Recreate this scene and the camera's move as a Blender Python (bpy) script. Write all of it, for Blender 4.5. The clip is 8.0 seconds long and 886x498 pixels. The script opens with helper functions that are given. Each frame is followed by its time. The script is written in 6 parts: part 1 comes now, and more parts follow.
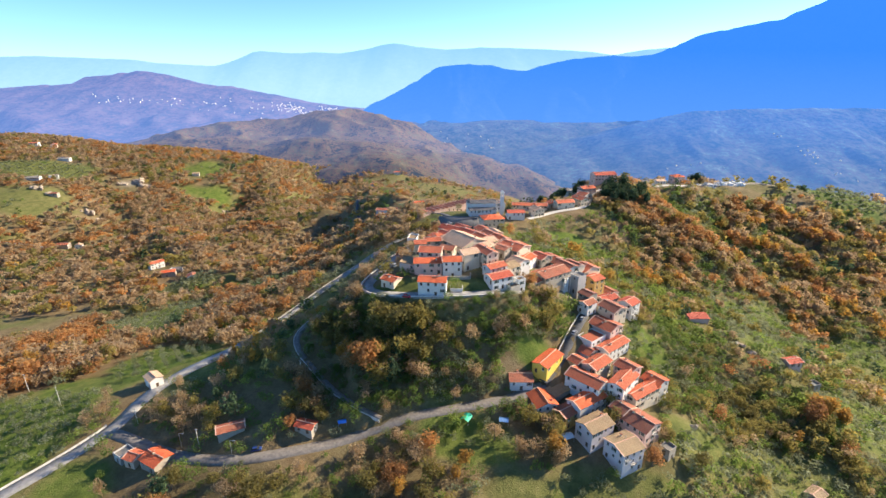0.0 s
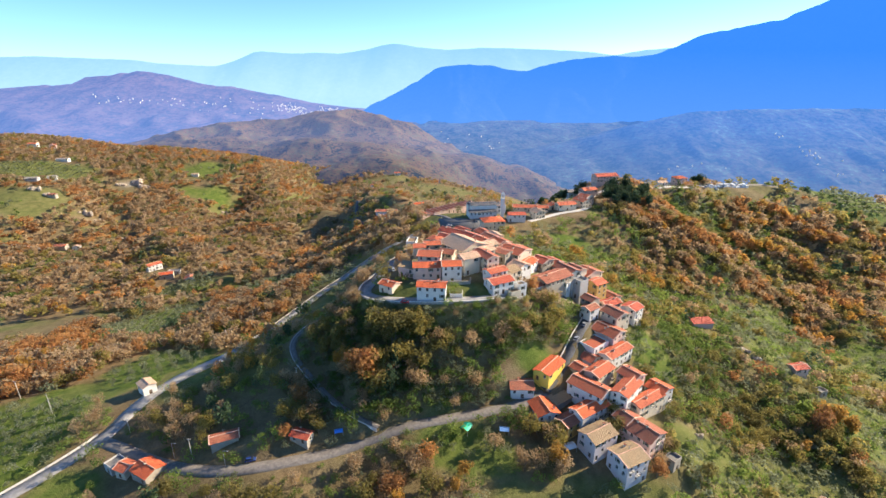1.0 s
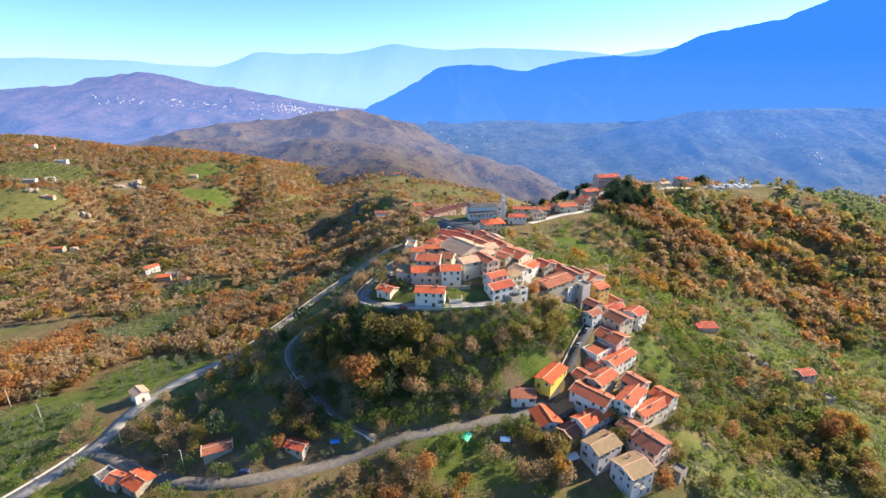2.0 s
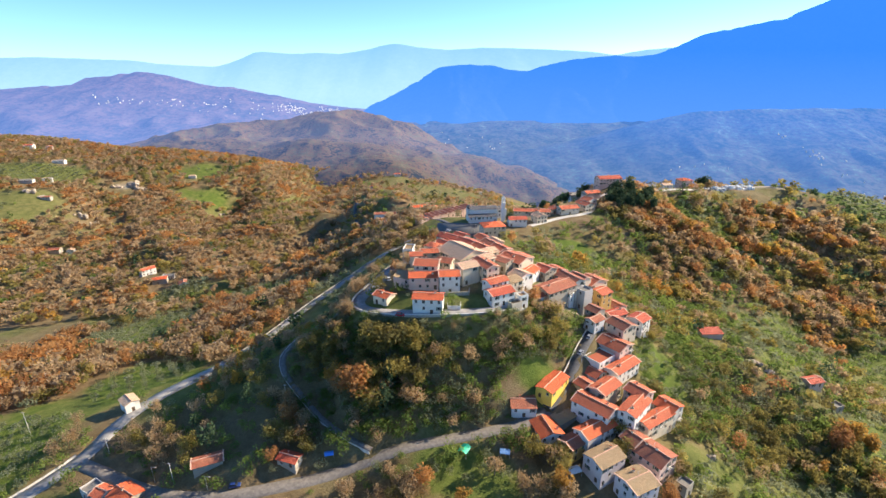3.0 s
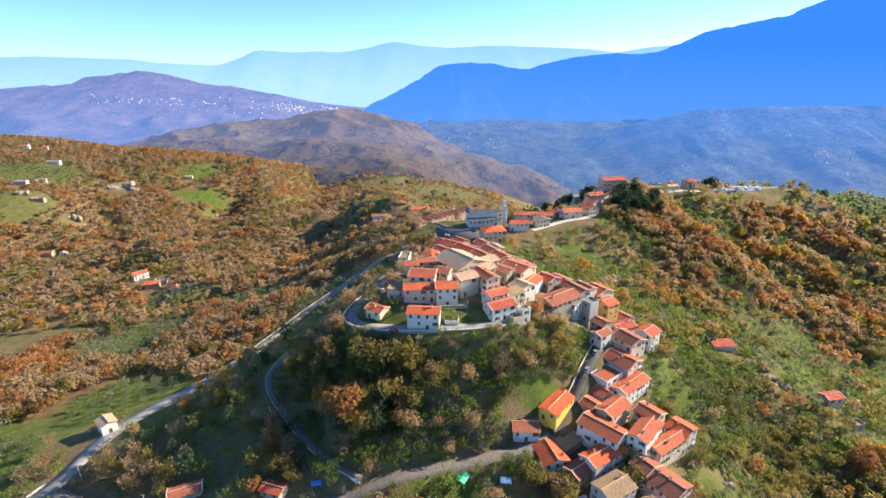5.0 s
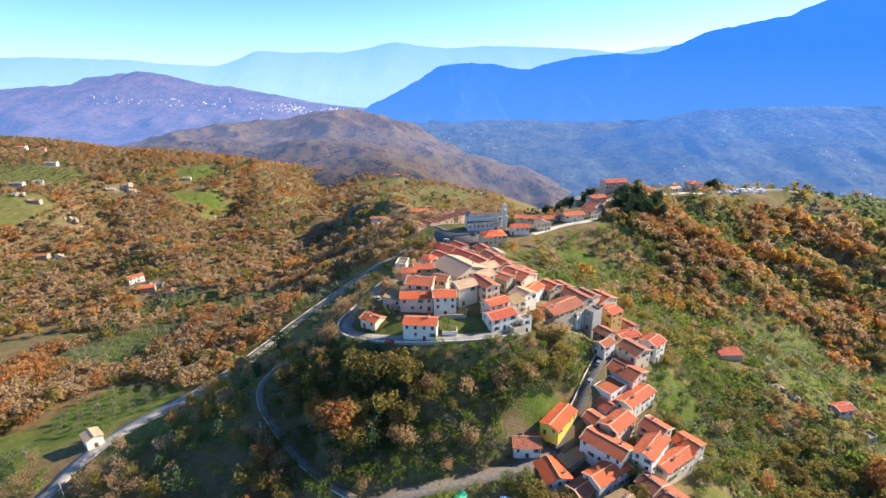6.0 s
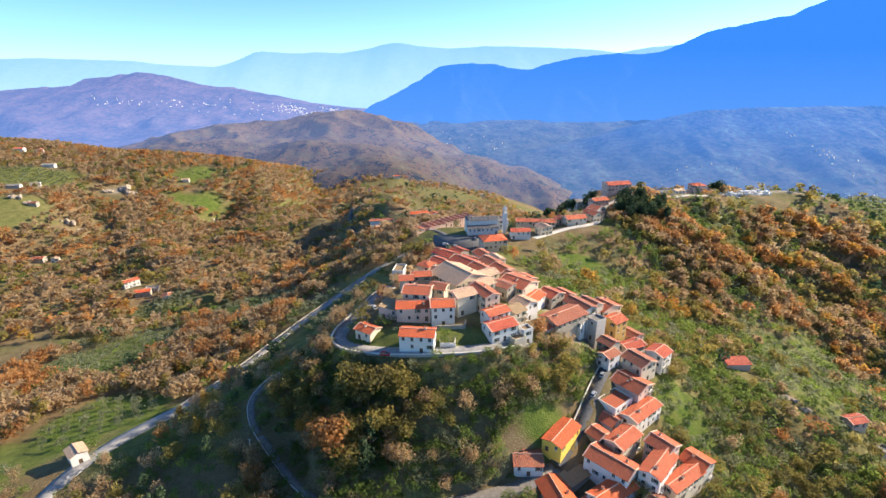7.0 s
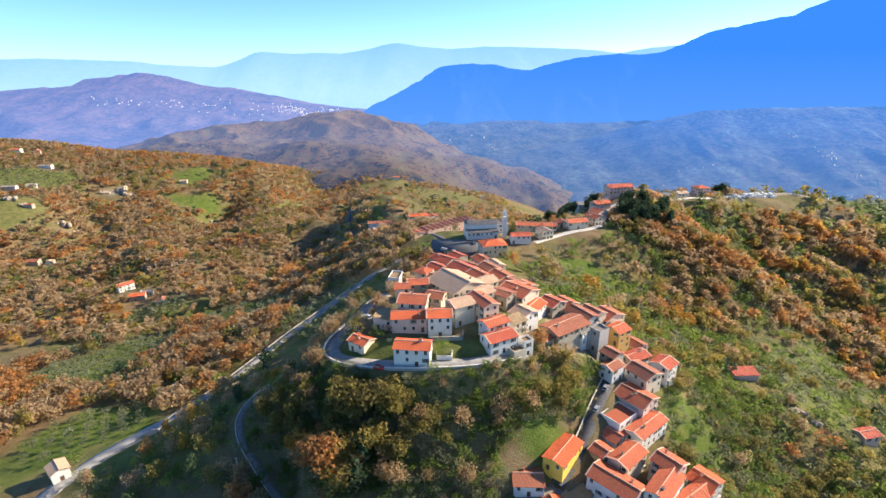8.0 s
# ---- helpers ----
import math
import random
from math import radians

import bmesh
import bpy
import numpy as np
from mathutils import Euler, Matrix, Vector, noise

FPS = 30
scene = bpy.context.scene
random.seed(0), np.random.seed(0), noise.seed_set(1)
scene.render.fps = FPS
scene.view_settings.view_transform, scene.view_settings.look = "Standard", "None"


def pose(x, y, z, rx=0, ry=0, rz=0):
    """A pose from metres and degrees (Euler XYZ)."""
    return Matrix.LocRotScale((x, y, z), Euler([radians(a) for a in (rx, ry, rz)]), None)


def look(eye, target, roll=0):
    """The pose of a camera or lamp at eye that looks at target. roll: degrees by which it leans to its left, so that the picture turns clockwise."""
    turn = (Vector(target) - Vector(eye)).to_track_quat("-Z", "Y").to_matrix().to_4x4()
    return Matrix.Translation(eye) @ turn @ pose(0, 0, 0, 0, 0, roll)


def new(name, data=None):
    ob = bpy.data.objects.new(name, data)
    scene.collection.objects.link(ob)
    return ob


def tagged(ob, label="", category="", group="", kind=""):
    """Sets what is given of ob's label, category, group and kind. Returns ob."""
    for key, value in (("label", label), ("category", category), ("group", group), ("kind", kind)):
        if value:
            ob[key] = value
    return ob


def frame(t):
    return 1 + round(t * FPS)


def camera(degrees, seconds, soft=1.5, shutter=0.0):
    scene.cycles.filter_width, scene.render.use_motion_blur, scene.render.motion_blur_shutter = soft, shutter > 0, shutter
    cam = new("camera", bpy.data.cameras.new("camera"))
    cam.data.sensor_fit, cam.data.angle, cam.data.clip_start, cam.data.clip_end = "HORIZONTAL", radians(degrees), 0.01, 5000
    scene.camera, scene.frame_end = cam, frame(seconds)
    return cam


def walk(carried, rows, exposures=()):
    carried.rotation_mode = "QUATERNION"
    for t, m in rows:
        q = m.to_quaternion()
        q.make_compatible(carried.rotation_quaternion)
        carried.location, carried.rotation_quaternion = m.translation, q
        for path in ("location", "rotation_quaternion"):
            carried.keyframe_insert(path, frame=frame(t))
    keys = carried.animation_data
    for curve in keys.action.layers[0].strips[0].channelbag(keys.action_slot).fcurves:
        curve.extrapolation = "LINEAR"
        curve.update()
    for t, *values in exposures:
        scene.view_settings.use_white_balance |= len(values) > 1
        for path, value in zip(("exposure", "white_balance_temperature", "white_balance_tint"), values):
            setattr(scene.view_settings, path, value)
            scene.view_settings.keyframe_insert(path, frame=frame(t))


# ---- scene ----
# Camera and its flight
cam = camera(84.0, 8.0, soft=1.5)
PATH = [
    (0, (-3.298, 2.257, 72.783), (-3.296, 4.13, 72.082), 0.0),
    (0.5, (-3.124, 4.586, 72.82), (-3.123, 6.46, 72.12), -0.0),
    (1, (-2.786, 7.232, 72.866), (-2.786, 9.105, 72.166), -0.0),
    (1.5, (-2.473, 9.841, 72.807), (-2.474, 11.715, 72.107), -0.1),
    (3, (-1.215, 18.697, 72.853), (-1.219, 20.571, 72.153), -0.1),
    (3.5, (-0.862, 21.931, 72.789), (-0.866, 23.804, 72.087), -0.1),
    (4, (-0.439, 25.321, 72.871), (-0.445, 27.193, 72.167), -0.1),
    (4.5, (0.054, 28.876, 72.843), (0.047, 30.747, 72.137), -0.2),
    (6, (1.657, 40.056, 73.139), (1.646, 41.927, 72.434), -0.3),
    (6.5, (2.254, 43.749, 73.217), (2.241, 45.62, 72.513), -0.3),
    (7, (2.81, 47.82, 73.278), (2.795, 49.692, 72.574), -0.4),
    (7.5, (3.373, 51.639, 73.365), (3.358, 53.511, 72.661), -0.4),
    (8, (4.136, 55.702, 73.367), (4.119, 57.575, 72.664), -0.4),
]
walk(cam, [(t, look(eye, target, roll)) for t, eye, target, roll in PATH])

# World, sun and exposure
SUN_AZ, SUN_EL = radians(21), radians(26)   # azimuth from +x towards +y
world = bpy.data.worlds.new("sky")
scene.world = world
world.use_nodes = True
wn, wl = world.node_tree.nodes, world.node_tree.links
sky = wn.new("ShaderNodeTexSky")
sky.sky_type = "NISHITA"
sky.sun_disc = False
sky.sun_elevation = SUN_EL
sky.sun_rotation = radians(90) - SUN_AZ
sky.altitude = 1500
sky.air_density = 0.8
sky.dust_density = 0.5
sky.ozone_density = 3.0
wn["Background"].inputs["Strength"].default_value = 0.101
tone = wn.new("ShaderNodeMix")
tone.data_type, tone.blend_type = "RGBA", "MULTIPLY"
tone.inputs["Factor"].default_value = 1.0
tone.inputs["B"].default_value = (0.74, 1.0, 1.18, 1)
wl.new(sky.outputs["Color"], tone.inputs["A"])
wl.new(tone.outputs["Result"], wn["Background"].inputs["Color"])
sun_data = bpy.data.lights.new("sun", "SUN")
sun_data.energy = 5.0
sun_data.angle = radians(0.5)
sun_data.color = (1.0, 0.85, 0.64)
sun = new("sun", sun_data)
sun_dir = Vector((math.cos(SUN_EL) * math.cos(SUN_AZ), math.cos(SUN_EL) * math.sin(SUN_AZ), math.sin(SUN_EL)))
sun.matrix_world = look(sun_dir * 400, (0, 0, 0))
scene.view_settings.exposure = 1.04


# Materials
def nodes_of(name):
    m = bpy.data.materials.new(name)
    m.use_nodes = True
    nt = m.node_tree
    return m, nt, nt.nodes["Principled BSDF"]


def ramp(nt, stops, fac=None):
    r = nt.nodes.new("ShaderNodeValToRGB")
    el = r.color_ramp.elements
    while len(el) < len(stops):
        el.new(0.5)
    for e, (p, c) in zip(el, stops):
        e.position, e.color = p, (*c, 1)
    if fac is not None:
        nt.links.new(fac, r.inputs["Fac"])
    return r.outputs["Color"]


def noise_tex(nt, scale, detail=4.0, rough=0.6, vec=None):
    n = nt.nodes.new("ShaderNodeTexNoise")
    n.inputs["Scale"].default_value = scale
    n.inputs["Detail"].default_value = detail
    n.inputs["Roughness"].default_value = rough
    if vec is not None:
        nt.links.new(vec, n.inputs["Vector"])
    return n.outputs["Fac"]


def mix(nt, fac, a, b, mode="MIX"):
    n = nt.nodes.new("ShaderNodeMix")
    n.data_type, n.blend_type = "RGBA", mode
    for sock, v in ((n.inputs["Factor"], fac), (n.inputs["A"], a), (n.inputs["B"], b)):
        if isinstance(v, bpy.types.NodeSocket):
            nt.links.new(v, sock)
        elif isinstance(v, tuple):
            sock.default_value = (*v, 1)
        else:
            sock.default_value = v
    return n.outputs["Result"]


def place(nt):
    return nt.nodes.new("ShaderNodeNewGeometry").outputs["Position"]


def bump(nt, bsdf, height, strength, distance):
    b = nt.nodes.new("ShaderNodeBump")
    b.inputs["Strength"].default_value, b.inputs["Distance"].default_value = strength, distance
    nt.links.new(height, b.inputs["Height"])
    nt.links.new(b.outputs["Normal"], bsdf.inputs["Normal"])


def attr(nt, name):
    a = nt.nodes.new("ShaderNodeAttribute")
    a.attribute_name = name
    return a.outputs["Fac"]


def plaster(name, colour, stain, rough=0.9):
    """Weathered wall paint: soft blotches, streaks and grain."""
    m, nt, b = nodes_of(name)
    p = place(nt)
    info = nt.nodes.new("ShaderNodeObjectInfo")
    blot = ramp(nt, [(0.35, (0, 0, 0)), (0.7, (1, 1, 1))], noise_tex(nt, 0.55, 5, 0.65, p))
    fine = noise_tex(nt, 6.0, 3, 0.6, p)
    c = mix(nt, blot, colour, stain)
    c = mix(nt, 0.35, c, ramp(nt, [(0.3, tuple(0.72 * v for v in colour)), (0.7, tuple(min(1, 1.08 * v) for v in colour))], fine))
    c = mix(nt, 0.25, c, ramp(nt, [(0, stain), (1, colour)], info.outputs["Random"]))
    nt.links.new(c, b.inputs["Base Color"])
    b.inputs["Roughness"].default_value = rough
    bump(nt, b, fine, 0.4, 0.03)
    return m


def tiles(name, colour, dark, moss=(0.23, 0.2, 0.13), aged=0.4):
    """Clay pan-and-cover tiles: rows down the slope with darker troughs, mottled and lichened."""
    m, nt, b = nodes_of(name)
    p = place(nt)
    uv = nt.nodes.new("ShaderNodeUVMap").outputs["UV"]
    info = nt.nodes.new("ShaderNodeObjectInfo")
    w = nt.nodes.new("ShaderNodeTexWave")
    w.bands_direction, w.wave_profile = "X", "SIN"
    w.inputs["Scale"].default_value = 1.25
    w.inputs["Distortion"].default_value = 0.6
    nt.links.new(uv, w.inputs["Vector"])
    single = nt.nodes.new("ShaderNodeTexVoronoi")
    single.inputs["Scale"].default_value = 2.6
    nt.links.new(uv, single.inputs["Vector"])
    c = mix(nt, ramp(nt, [(0.2, (0, 0, 0)), (0.9, (1, 1, 1))], single.outputs["Color"]), colour, dark)
    old = ramp(nt, [(0.45, (0, 0, 0)), (0.75, (aged, aged, aged))], noise_tex(nt, 0.5, 5, 0.7, p))
    c = mix(nt, old, c, moss)
    c = mix(nt, 0.3, c, ramp(nt, [(0, dark), (1, colour)], info.outputs["Random"]))
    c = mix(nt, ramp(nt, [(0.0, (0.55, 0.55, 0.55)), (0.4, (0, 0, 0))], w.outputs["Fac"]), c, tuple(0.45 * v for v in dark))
    nt.links.new(c, b.inputs["Base Color"])
    b.inputs["Roughness"].default_value = 0.85
    bump(nt, b, w.outputs["Fac"], 0.8, 0.08)
    return m


def plain(name, colour, rough=0.7, metal=0.0, vary=0.25, scale=3.0):
    m, nt, b = nodes_of(name)
    n = noise_tex(nt, scale, 4, 0.6, place(nt))
    c = ramp(nt, [(0.3, tuple(v * (1 - vary) for v in colour)), (0.7, tuple(min(1, v * (1 + vary)) for v in colour))], n)
    nt.links.new(c, b.inputs["Base Color"])
    b.inputs["Roughness"].default_value, b.inputs["Metallic"].default_value = rough, metal
    bump(nt, b, n, 0.2, 0.02)
    return m


def foliage(name, stops, through_light=0.3):
    """Leaves: tree-to-tree tint from the attribute, leaf-to-leaf from the island."""
    m, nt, b = nodes_of(name)
    geo = nt.nodes.new("ShaderNodeNewGeometry")
    t = nt.nodes.new("ShaderNodeMath")
    t.operation = "MULTIPLY_ADD"
    nt.links.new(geo.outputs["Random Per Island"], t.inputs[0])
    t.inputs[1].default_value = 0.11
    nt.links.new(attr(nt, "tint"), t.inputs[2])
    c = ramp(nt, stops, t.outputs[0])
    nt.links.new(c, b.inputs["Base Color"])
    b.inputs["Roughness"].default_value = 0.8
    b.inputs["Specular IOR Level"].default_value = 0.2
    tr = nt.nodes.new("ShaderNodeBsdfTranslucent")
    nt.links.new(c, tr.inputs["Color"])
    ms = nt.nodes.new("ShaderNodeMixShader")
    ms.inputs["Fac"].default_value = through_light
    nt.links.new(b.outputs[0], ms.inputs[1])
    nt.links.new(tr.outputs[0], ms.inputs[2])
    nt.links.new(ms.outputs[0], nt.nodes["Material Output"].inputs["Surface"])
    return m


def ground_material():
    m, nt, b = nodes_of("hill_ground")
    p = place(nt)
    big, mid, fine = noise_tex(nt, 0.02, 6, 0.6, p), noise_tex(nt, 0.16, 6, 0.65, p), noise_tex(nt, 1.3, 4, 0.7, p)
    grass = ramp(nt, [(0.3, (0.075, 0.12, 0.024)), (0.5, (0.125, 0.18, 0.032)), (0.7, (0.21, 0.22, 0.06))], mid)
    litter = ramp(nt, [(0.3, (0.16, 0.115, 0.06)), (0.5, (0.25, 0.175, 0.095)), (0.72, (0.33, 0.24, 0.14))], mid)
    soil = ramp(nt, [(0.3, (0.13, 0.12, 0.05)), (0.7, (0.24, 0.21, 0.09))], fine)
    c = mix(nt, ramp(nt, [(0.42, (0, 0, 0)), (0.6, (1, 1, 1))], big), litter, mix(nt, 0.5, litter, soil))
    c = mix(nt, attr(nt, "grass"), c, grass)
    c = mix(nt, attr(nt, "bare"), c, ramp(nt, [(0.3, (0.3, 0.25, 0.18)), (0.7, (0.5, 0.44, 0.35))], fine))
    c = mix(nt, 0.35, c, ramp(nt, [(0.3, (0.3, 0.3, 0.3)), (0.7, (1, 1, 1))], fine), "MULTIPLY")
    nt.links.new(c, b.inputs["Base Color"])
    b.inputs["Roughness"].default_value = 0.95
    b.inputs["Specular IOR Level"].default_value = 0.1
    bump(nt, b, fine, 0.8, 0.5)
    return m


def haze_glow_material(name, stops, air_low, air_high, z_low, z_high, amount, scale=0.01, begins=None, rough=4.0):
    """Far backdrop land: kilometres of lit haze are put into its emission, thicker low down."""
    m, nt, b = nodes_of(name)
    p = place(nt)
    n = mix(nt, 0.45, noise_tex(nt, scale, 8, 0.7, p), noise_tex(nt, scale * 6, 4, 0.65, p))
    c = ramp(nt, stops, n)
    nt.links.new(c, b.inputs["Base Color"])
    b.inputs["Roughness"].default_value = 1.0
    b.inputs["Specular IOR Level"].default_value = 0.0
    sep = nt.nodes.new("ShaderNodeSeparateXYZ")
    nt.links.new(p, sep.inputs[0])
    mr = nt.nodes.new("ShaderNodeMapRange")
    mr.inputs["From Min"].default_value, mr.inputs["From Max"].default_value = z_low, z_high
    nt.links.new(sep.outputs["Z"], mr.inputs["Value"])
    # painted haze: the land itself emits the colour of the air before it
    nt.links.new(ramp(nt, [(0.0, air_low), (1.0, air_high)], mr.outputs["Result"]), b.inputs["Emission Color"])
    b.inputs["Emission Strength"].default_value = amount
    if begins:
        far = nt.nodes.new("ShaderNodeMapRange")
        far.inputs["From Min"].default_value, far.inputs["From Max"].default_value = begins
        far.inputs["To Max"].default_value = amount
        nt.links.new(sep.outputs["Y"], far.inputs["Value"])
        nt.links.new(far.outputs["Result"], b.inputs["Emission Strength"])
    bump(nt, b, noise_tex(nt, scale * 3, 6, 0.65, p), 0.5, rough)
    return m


# Landform: heights carried smoothly between terrace, spurs, valley and ridge lines
def value_noise(x, y, seed=0):
    xi, yi = np.floor(x).astype(np.int64), np.floor(y).astype(np.int64)
    fx, fy = x - xi, y - yi
    fx, fy = fx * fx * (3 - 2 * fx), fy * fy * (3 - 2 * fy)

    def h(a, b):
        n = (a * 374761393 + b * 668265263 + seed * 1442695041) & 0x7FFFFFFF
        n = ((n ^ (n >> 13)) * 1274126177) & 0x7FFFFFFF
        return ((n ^ (n >> 16)) & 0xFFFF) / 65535.0

    return (h(xi, yi) * (1 - fx) + h(xi + 1, yi) * fx) * (1 - fy) + (h(xi, yi + 1) * (1 - fx) + h(xi + 1, yi + 1) * fx) * fy


def fractal(x, y, seed=0, octaves=4):
    total, amp, norm = 0.0, 1.0, 0.0
    for k in range(octaves):
        total = total + amp * value_noise(x * 2**k + 17.3 * k, y * 2**k - 9.1 * k, seed + k)
        norm, amp = norm + amp, amp * 0.5
    return total / norm


def smooth(e0, e1, v):
    t = np.clip((v - e0) / (e1 - e0), 0, 1)
    return t * t * (3 - 2 * t)


TERRACE = [(-15, 198, -22), (0, 197, -22.2), (17, 198, -23.5), (29, 206, -26), (-30, 201, -24.5), (-42, 212, -25.5), (92, 222, -46), (96, 212, -50), (80, 217, -43.5), (82, 228, -44), (-36, 207, -25.1), (-36, 226, -24.7), (-33, 246, -24.4), (-15, 204, -21), (0, 202, -21.3), (17, 203, -23), (34, 216, -28.4), (46, 219, -30.6), (0, 216, -21.3), (20, 223, -20.6), (10, 241, -19.2), (0, 262, -22.9), (25, 257, -20.7), (41, 241, -25.3), (61, 241, -34.4), (76, 248, -40.8), (56, 229, -33), (71, 230, -42.2), (88, 236, -48.6)]
HILL_FRONT = [(-17, 159, -52.9), (-48, 170, -52.3), (-63, 184, -45.7), (-67, 205, -42.3), (-53, 212, -33.4), (-37, 167, -48.1), (7, 176, -45.4), (19, 187, -37.6), (46, 194, -44), (-15, 190, -32), (10, 190, -33), (-42, 195, -33), (-53, 192, -40.9), (-20, 177, -43.4), (61, 208, -41.4), (53, 195, -46.1), (47, 184, -50.8), (39, 164, -59), (33, 162, -59.5), (25, 161, -57), (-34, 154, -57.9), (6, 159, -57), (-53, 153, -56.8), (-77, 151, -57.8), (-87, 179, -54.7), (73, 194, -51.2), (87, 189, -57.1), (87, 171, -60.5), (73, 158, -59.1), (61, 148, -61.7), (36, 148, -60.7)]
FOREGROUND = [(0, 138, -61.4), (51, 136, -65.4), (102, 148, -70.9), (153, 165, -84.8), (0, 107, -67.4), (-61, 123, -63.9), (-112, 149, -65.9), (-143, 127, -72.2), (122, 117, -84.1), (61, 97, -75.2), (0, 35, -83.2), (153, 25, -98.1), (-153, 25, -91), (0, -108, -93.5), (-204, 107, -75)]
RIGHT_SLOPE = [(82, 145, -64.7), (110, 185, -66.1), (136, 182, -81.3), (160, 194, -78.7), (179, 221, -74.5), (186, 211, -82.3), (153, 227, -65.5), (140, 248, -62.2), (110, 276, -58.1), (194, 292, -84.2), (195, 329, -75.3), (151, 319, -63.7), (175, 346, -59.6), (252, 408, -76), (283, 407, -80.1), (340, 481, -67.4), (158, 371, -48.2), (89, 336, -45), (102, 301, -51.9), (170, 185, -80.4), (255, 300, -104.8), (316, 351, -104.6), (357, 248, -131.5), (255, 197, -109.4), (459, 349, -135.2)]
BACK_RIDGE = [(20, 292, -29.1), (46, 282, -30.8), (15, 312, -33.9), (12, 343, -37), (0, 378, -41), (41, 348, -37), (39, 375, -35.5), (61, 355, -38), (102, 389, -35.6), (138, 440, -38.4), (153, 470, -33.4), (194, 485, -40.1), (255, 501, -42.6), (339, 542, -51.2), (153, 565, -91.8), (255, 615, -114), (346, 655, -135.8), (480, 610, -125), (520, 420, -125), (61, 484, -78.7), (71, 424, -51.1)]
LEFT_VALLEY = [(-10, 392, -45), (-45, 456, -71.6), (-30, 332, -46.9), (-22, 302, -39.7), (-49, 291, -53.6), (-61, 261, -52.5), (-90, 299, -68.1), (-97, 248, -66.3), (-61, 231, -49.4), (-112, 214, -63.1), (-132, 190, -63.2), (-163, 173, -67.7), (-128, 246, -75.4), (-159, 219, -73.4), (-125, 305, -80.5), (-305, 482, -129.7), (-244, 444, -128.3), (-484, 607, -145.3), (-538, 714, -130.7), (-635, 748, -102.4), (-385, 833, -154.3), (-539, 860, -124.7), (-204, 330, -105.9), (-132, 402, -100.3), (-183, 563, -140.7), (-130, 669, -111.8), (-26, 577, -90.2), (-255, 249, -85), (-306, 330, -120.2), (-408, 400, -134.9), (-275, 147, -79), (-530, 482, -143.9)]
RIDGE_END = [(399, 501, -61), (440, 530, -62), (480, 500, -74), (420, 470, -76), (540, 520, -84), (600, 480, -105)]
LEFT_PLATEAU = [(-710, 924, -95), (-632, 745, -100), (-455, 1085, -112), (-596, 1060, -98), (-835, 1080, -78), (-955, 1080, -72), (-700, 1000, -95), (-800, 800, -85), (-900, 650, -110), (-391, 1080, -128), (-330, 1000, -150), (-285, 1080, -182), (-600, 1300, -170), (-900, 1350, -160), (-250, 900, -160), (-420, 940, -128)]
FAR_GROUND = [(-114, 1222, -172), (-130, 1000, -160), (50, 800, -150), (100, 1000, -185), (200, 850, -175), (250, 1000, -230), (350, 800, -240), (0, 1250, -215), (150, 1250, -240), (300, 1250, -290), (100, 700, -125), (60, 900, -165), (200, 700, -140), (-200, 1500, -215), (-500, 1600, -215), (500, 800, -300), (400, 1000, -320), (700, 900, -320), (800, 600, -280), (700, 300, -170), (600, 100, -150), (-700, 200, -110), (-800, 400, -130), (300, -300, -130), (-300, -300, -120), (0, -900, -160), (1500, 1500, -330), (-1500, 1500, -200), (1500, 0, -200), (-1500, 0, -150), (0, 2200, -340), (1500, -1500, -200), (-1500, -1500, -180)]
KNOTS = np.array(TERRACE + HILL_FRONT + FOREGROUND + RIGHT_SLOPE + BACK_RIDGE + LEFT_VALLEY + RIDGE_END + LEFT_PLATEAU + FAR_GROUND, float)


def spread(ax, ay, bx, by, soft=14.0):
    return np.sqrt((ax[:, None] - bx[None]) ** 2 + (ay[:, None] - by[None]) ** 2 + soft**2)


def solve_land():
    x, y, z = KNOTS.T
    n = len(x)
    a = np.zeros((n + 3, n + 3))
    a[:n, :n] = spread(x, y, x, y) - 0.4 * np.eye(n)
    a[:n, n], a[:n, n + 1], a[:n, n + 2] = 1, x / 1000, y / 1000
    a[n:, :n] = a[:n, n:].T
    return np.linalg.solve(a, np.concatenate([z, np.zeros(3)]))


LAND = solve_land()


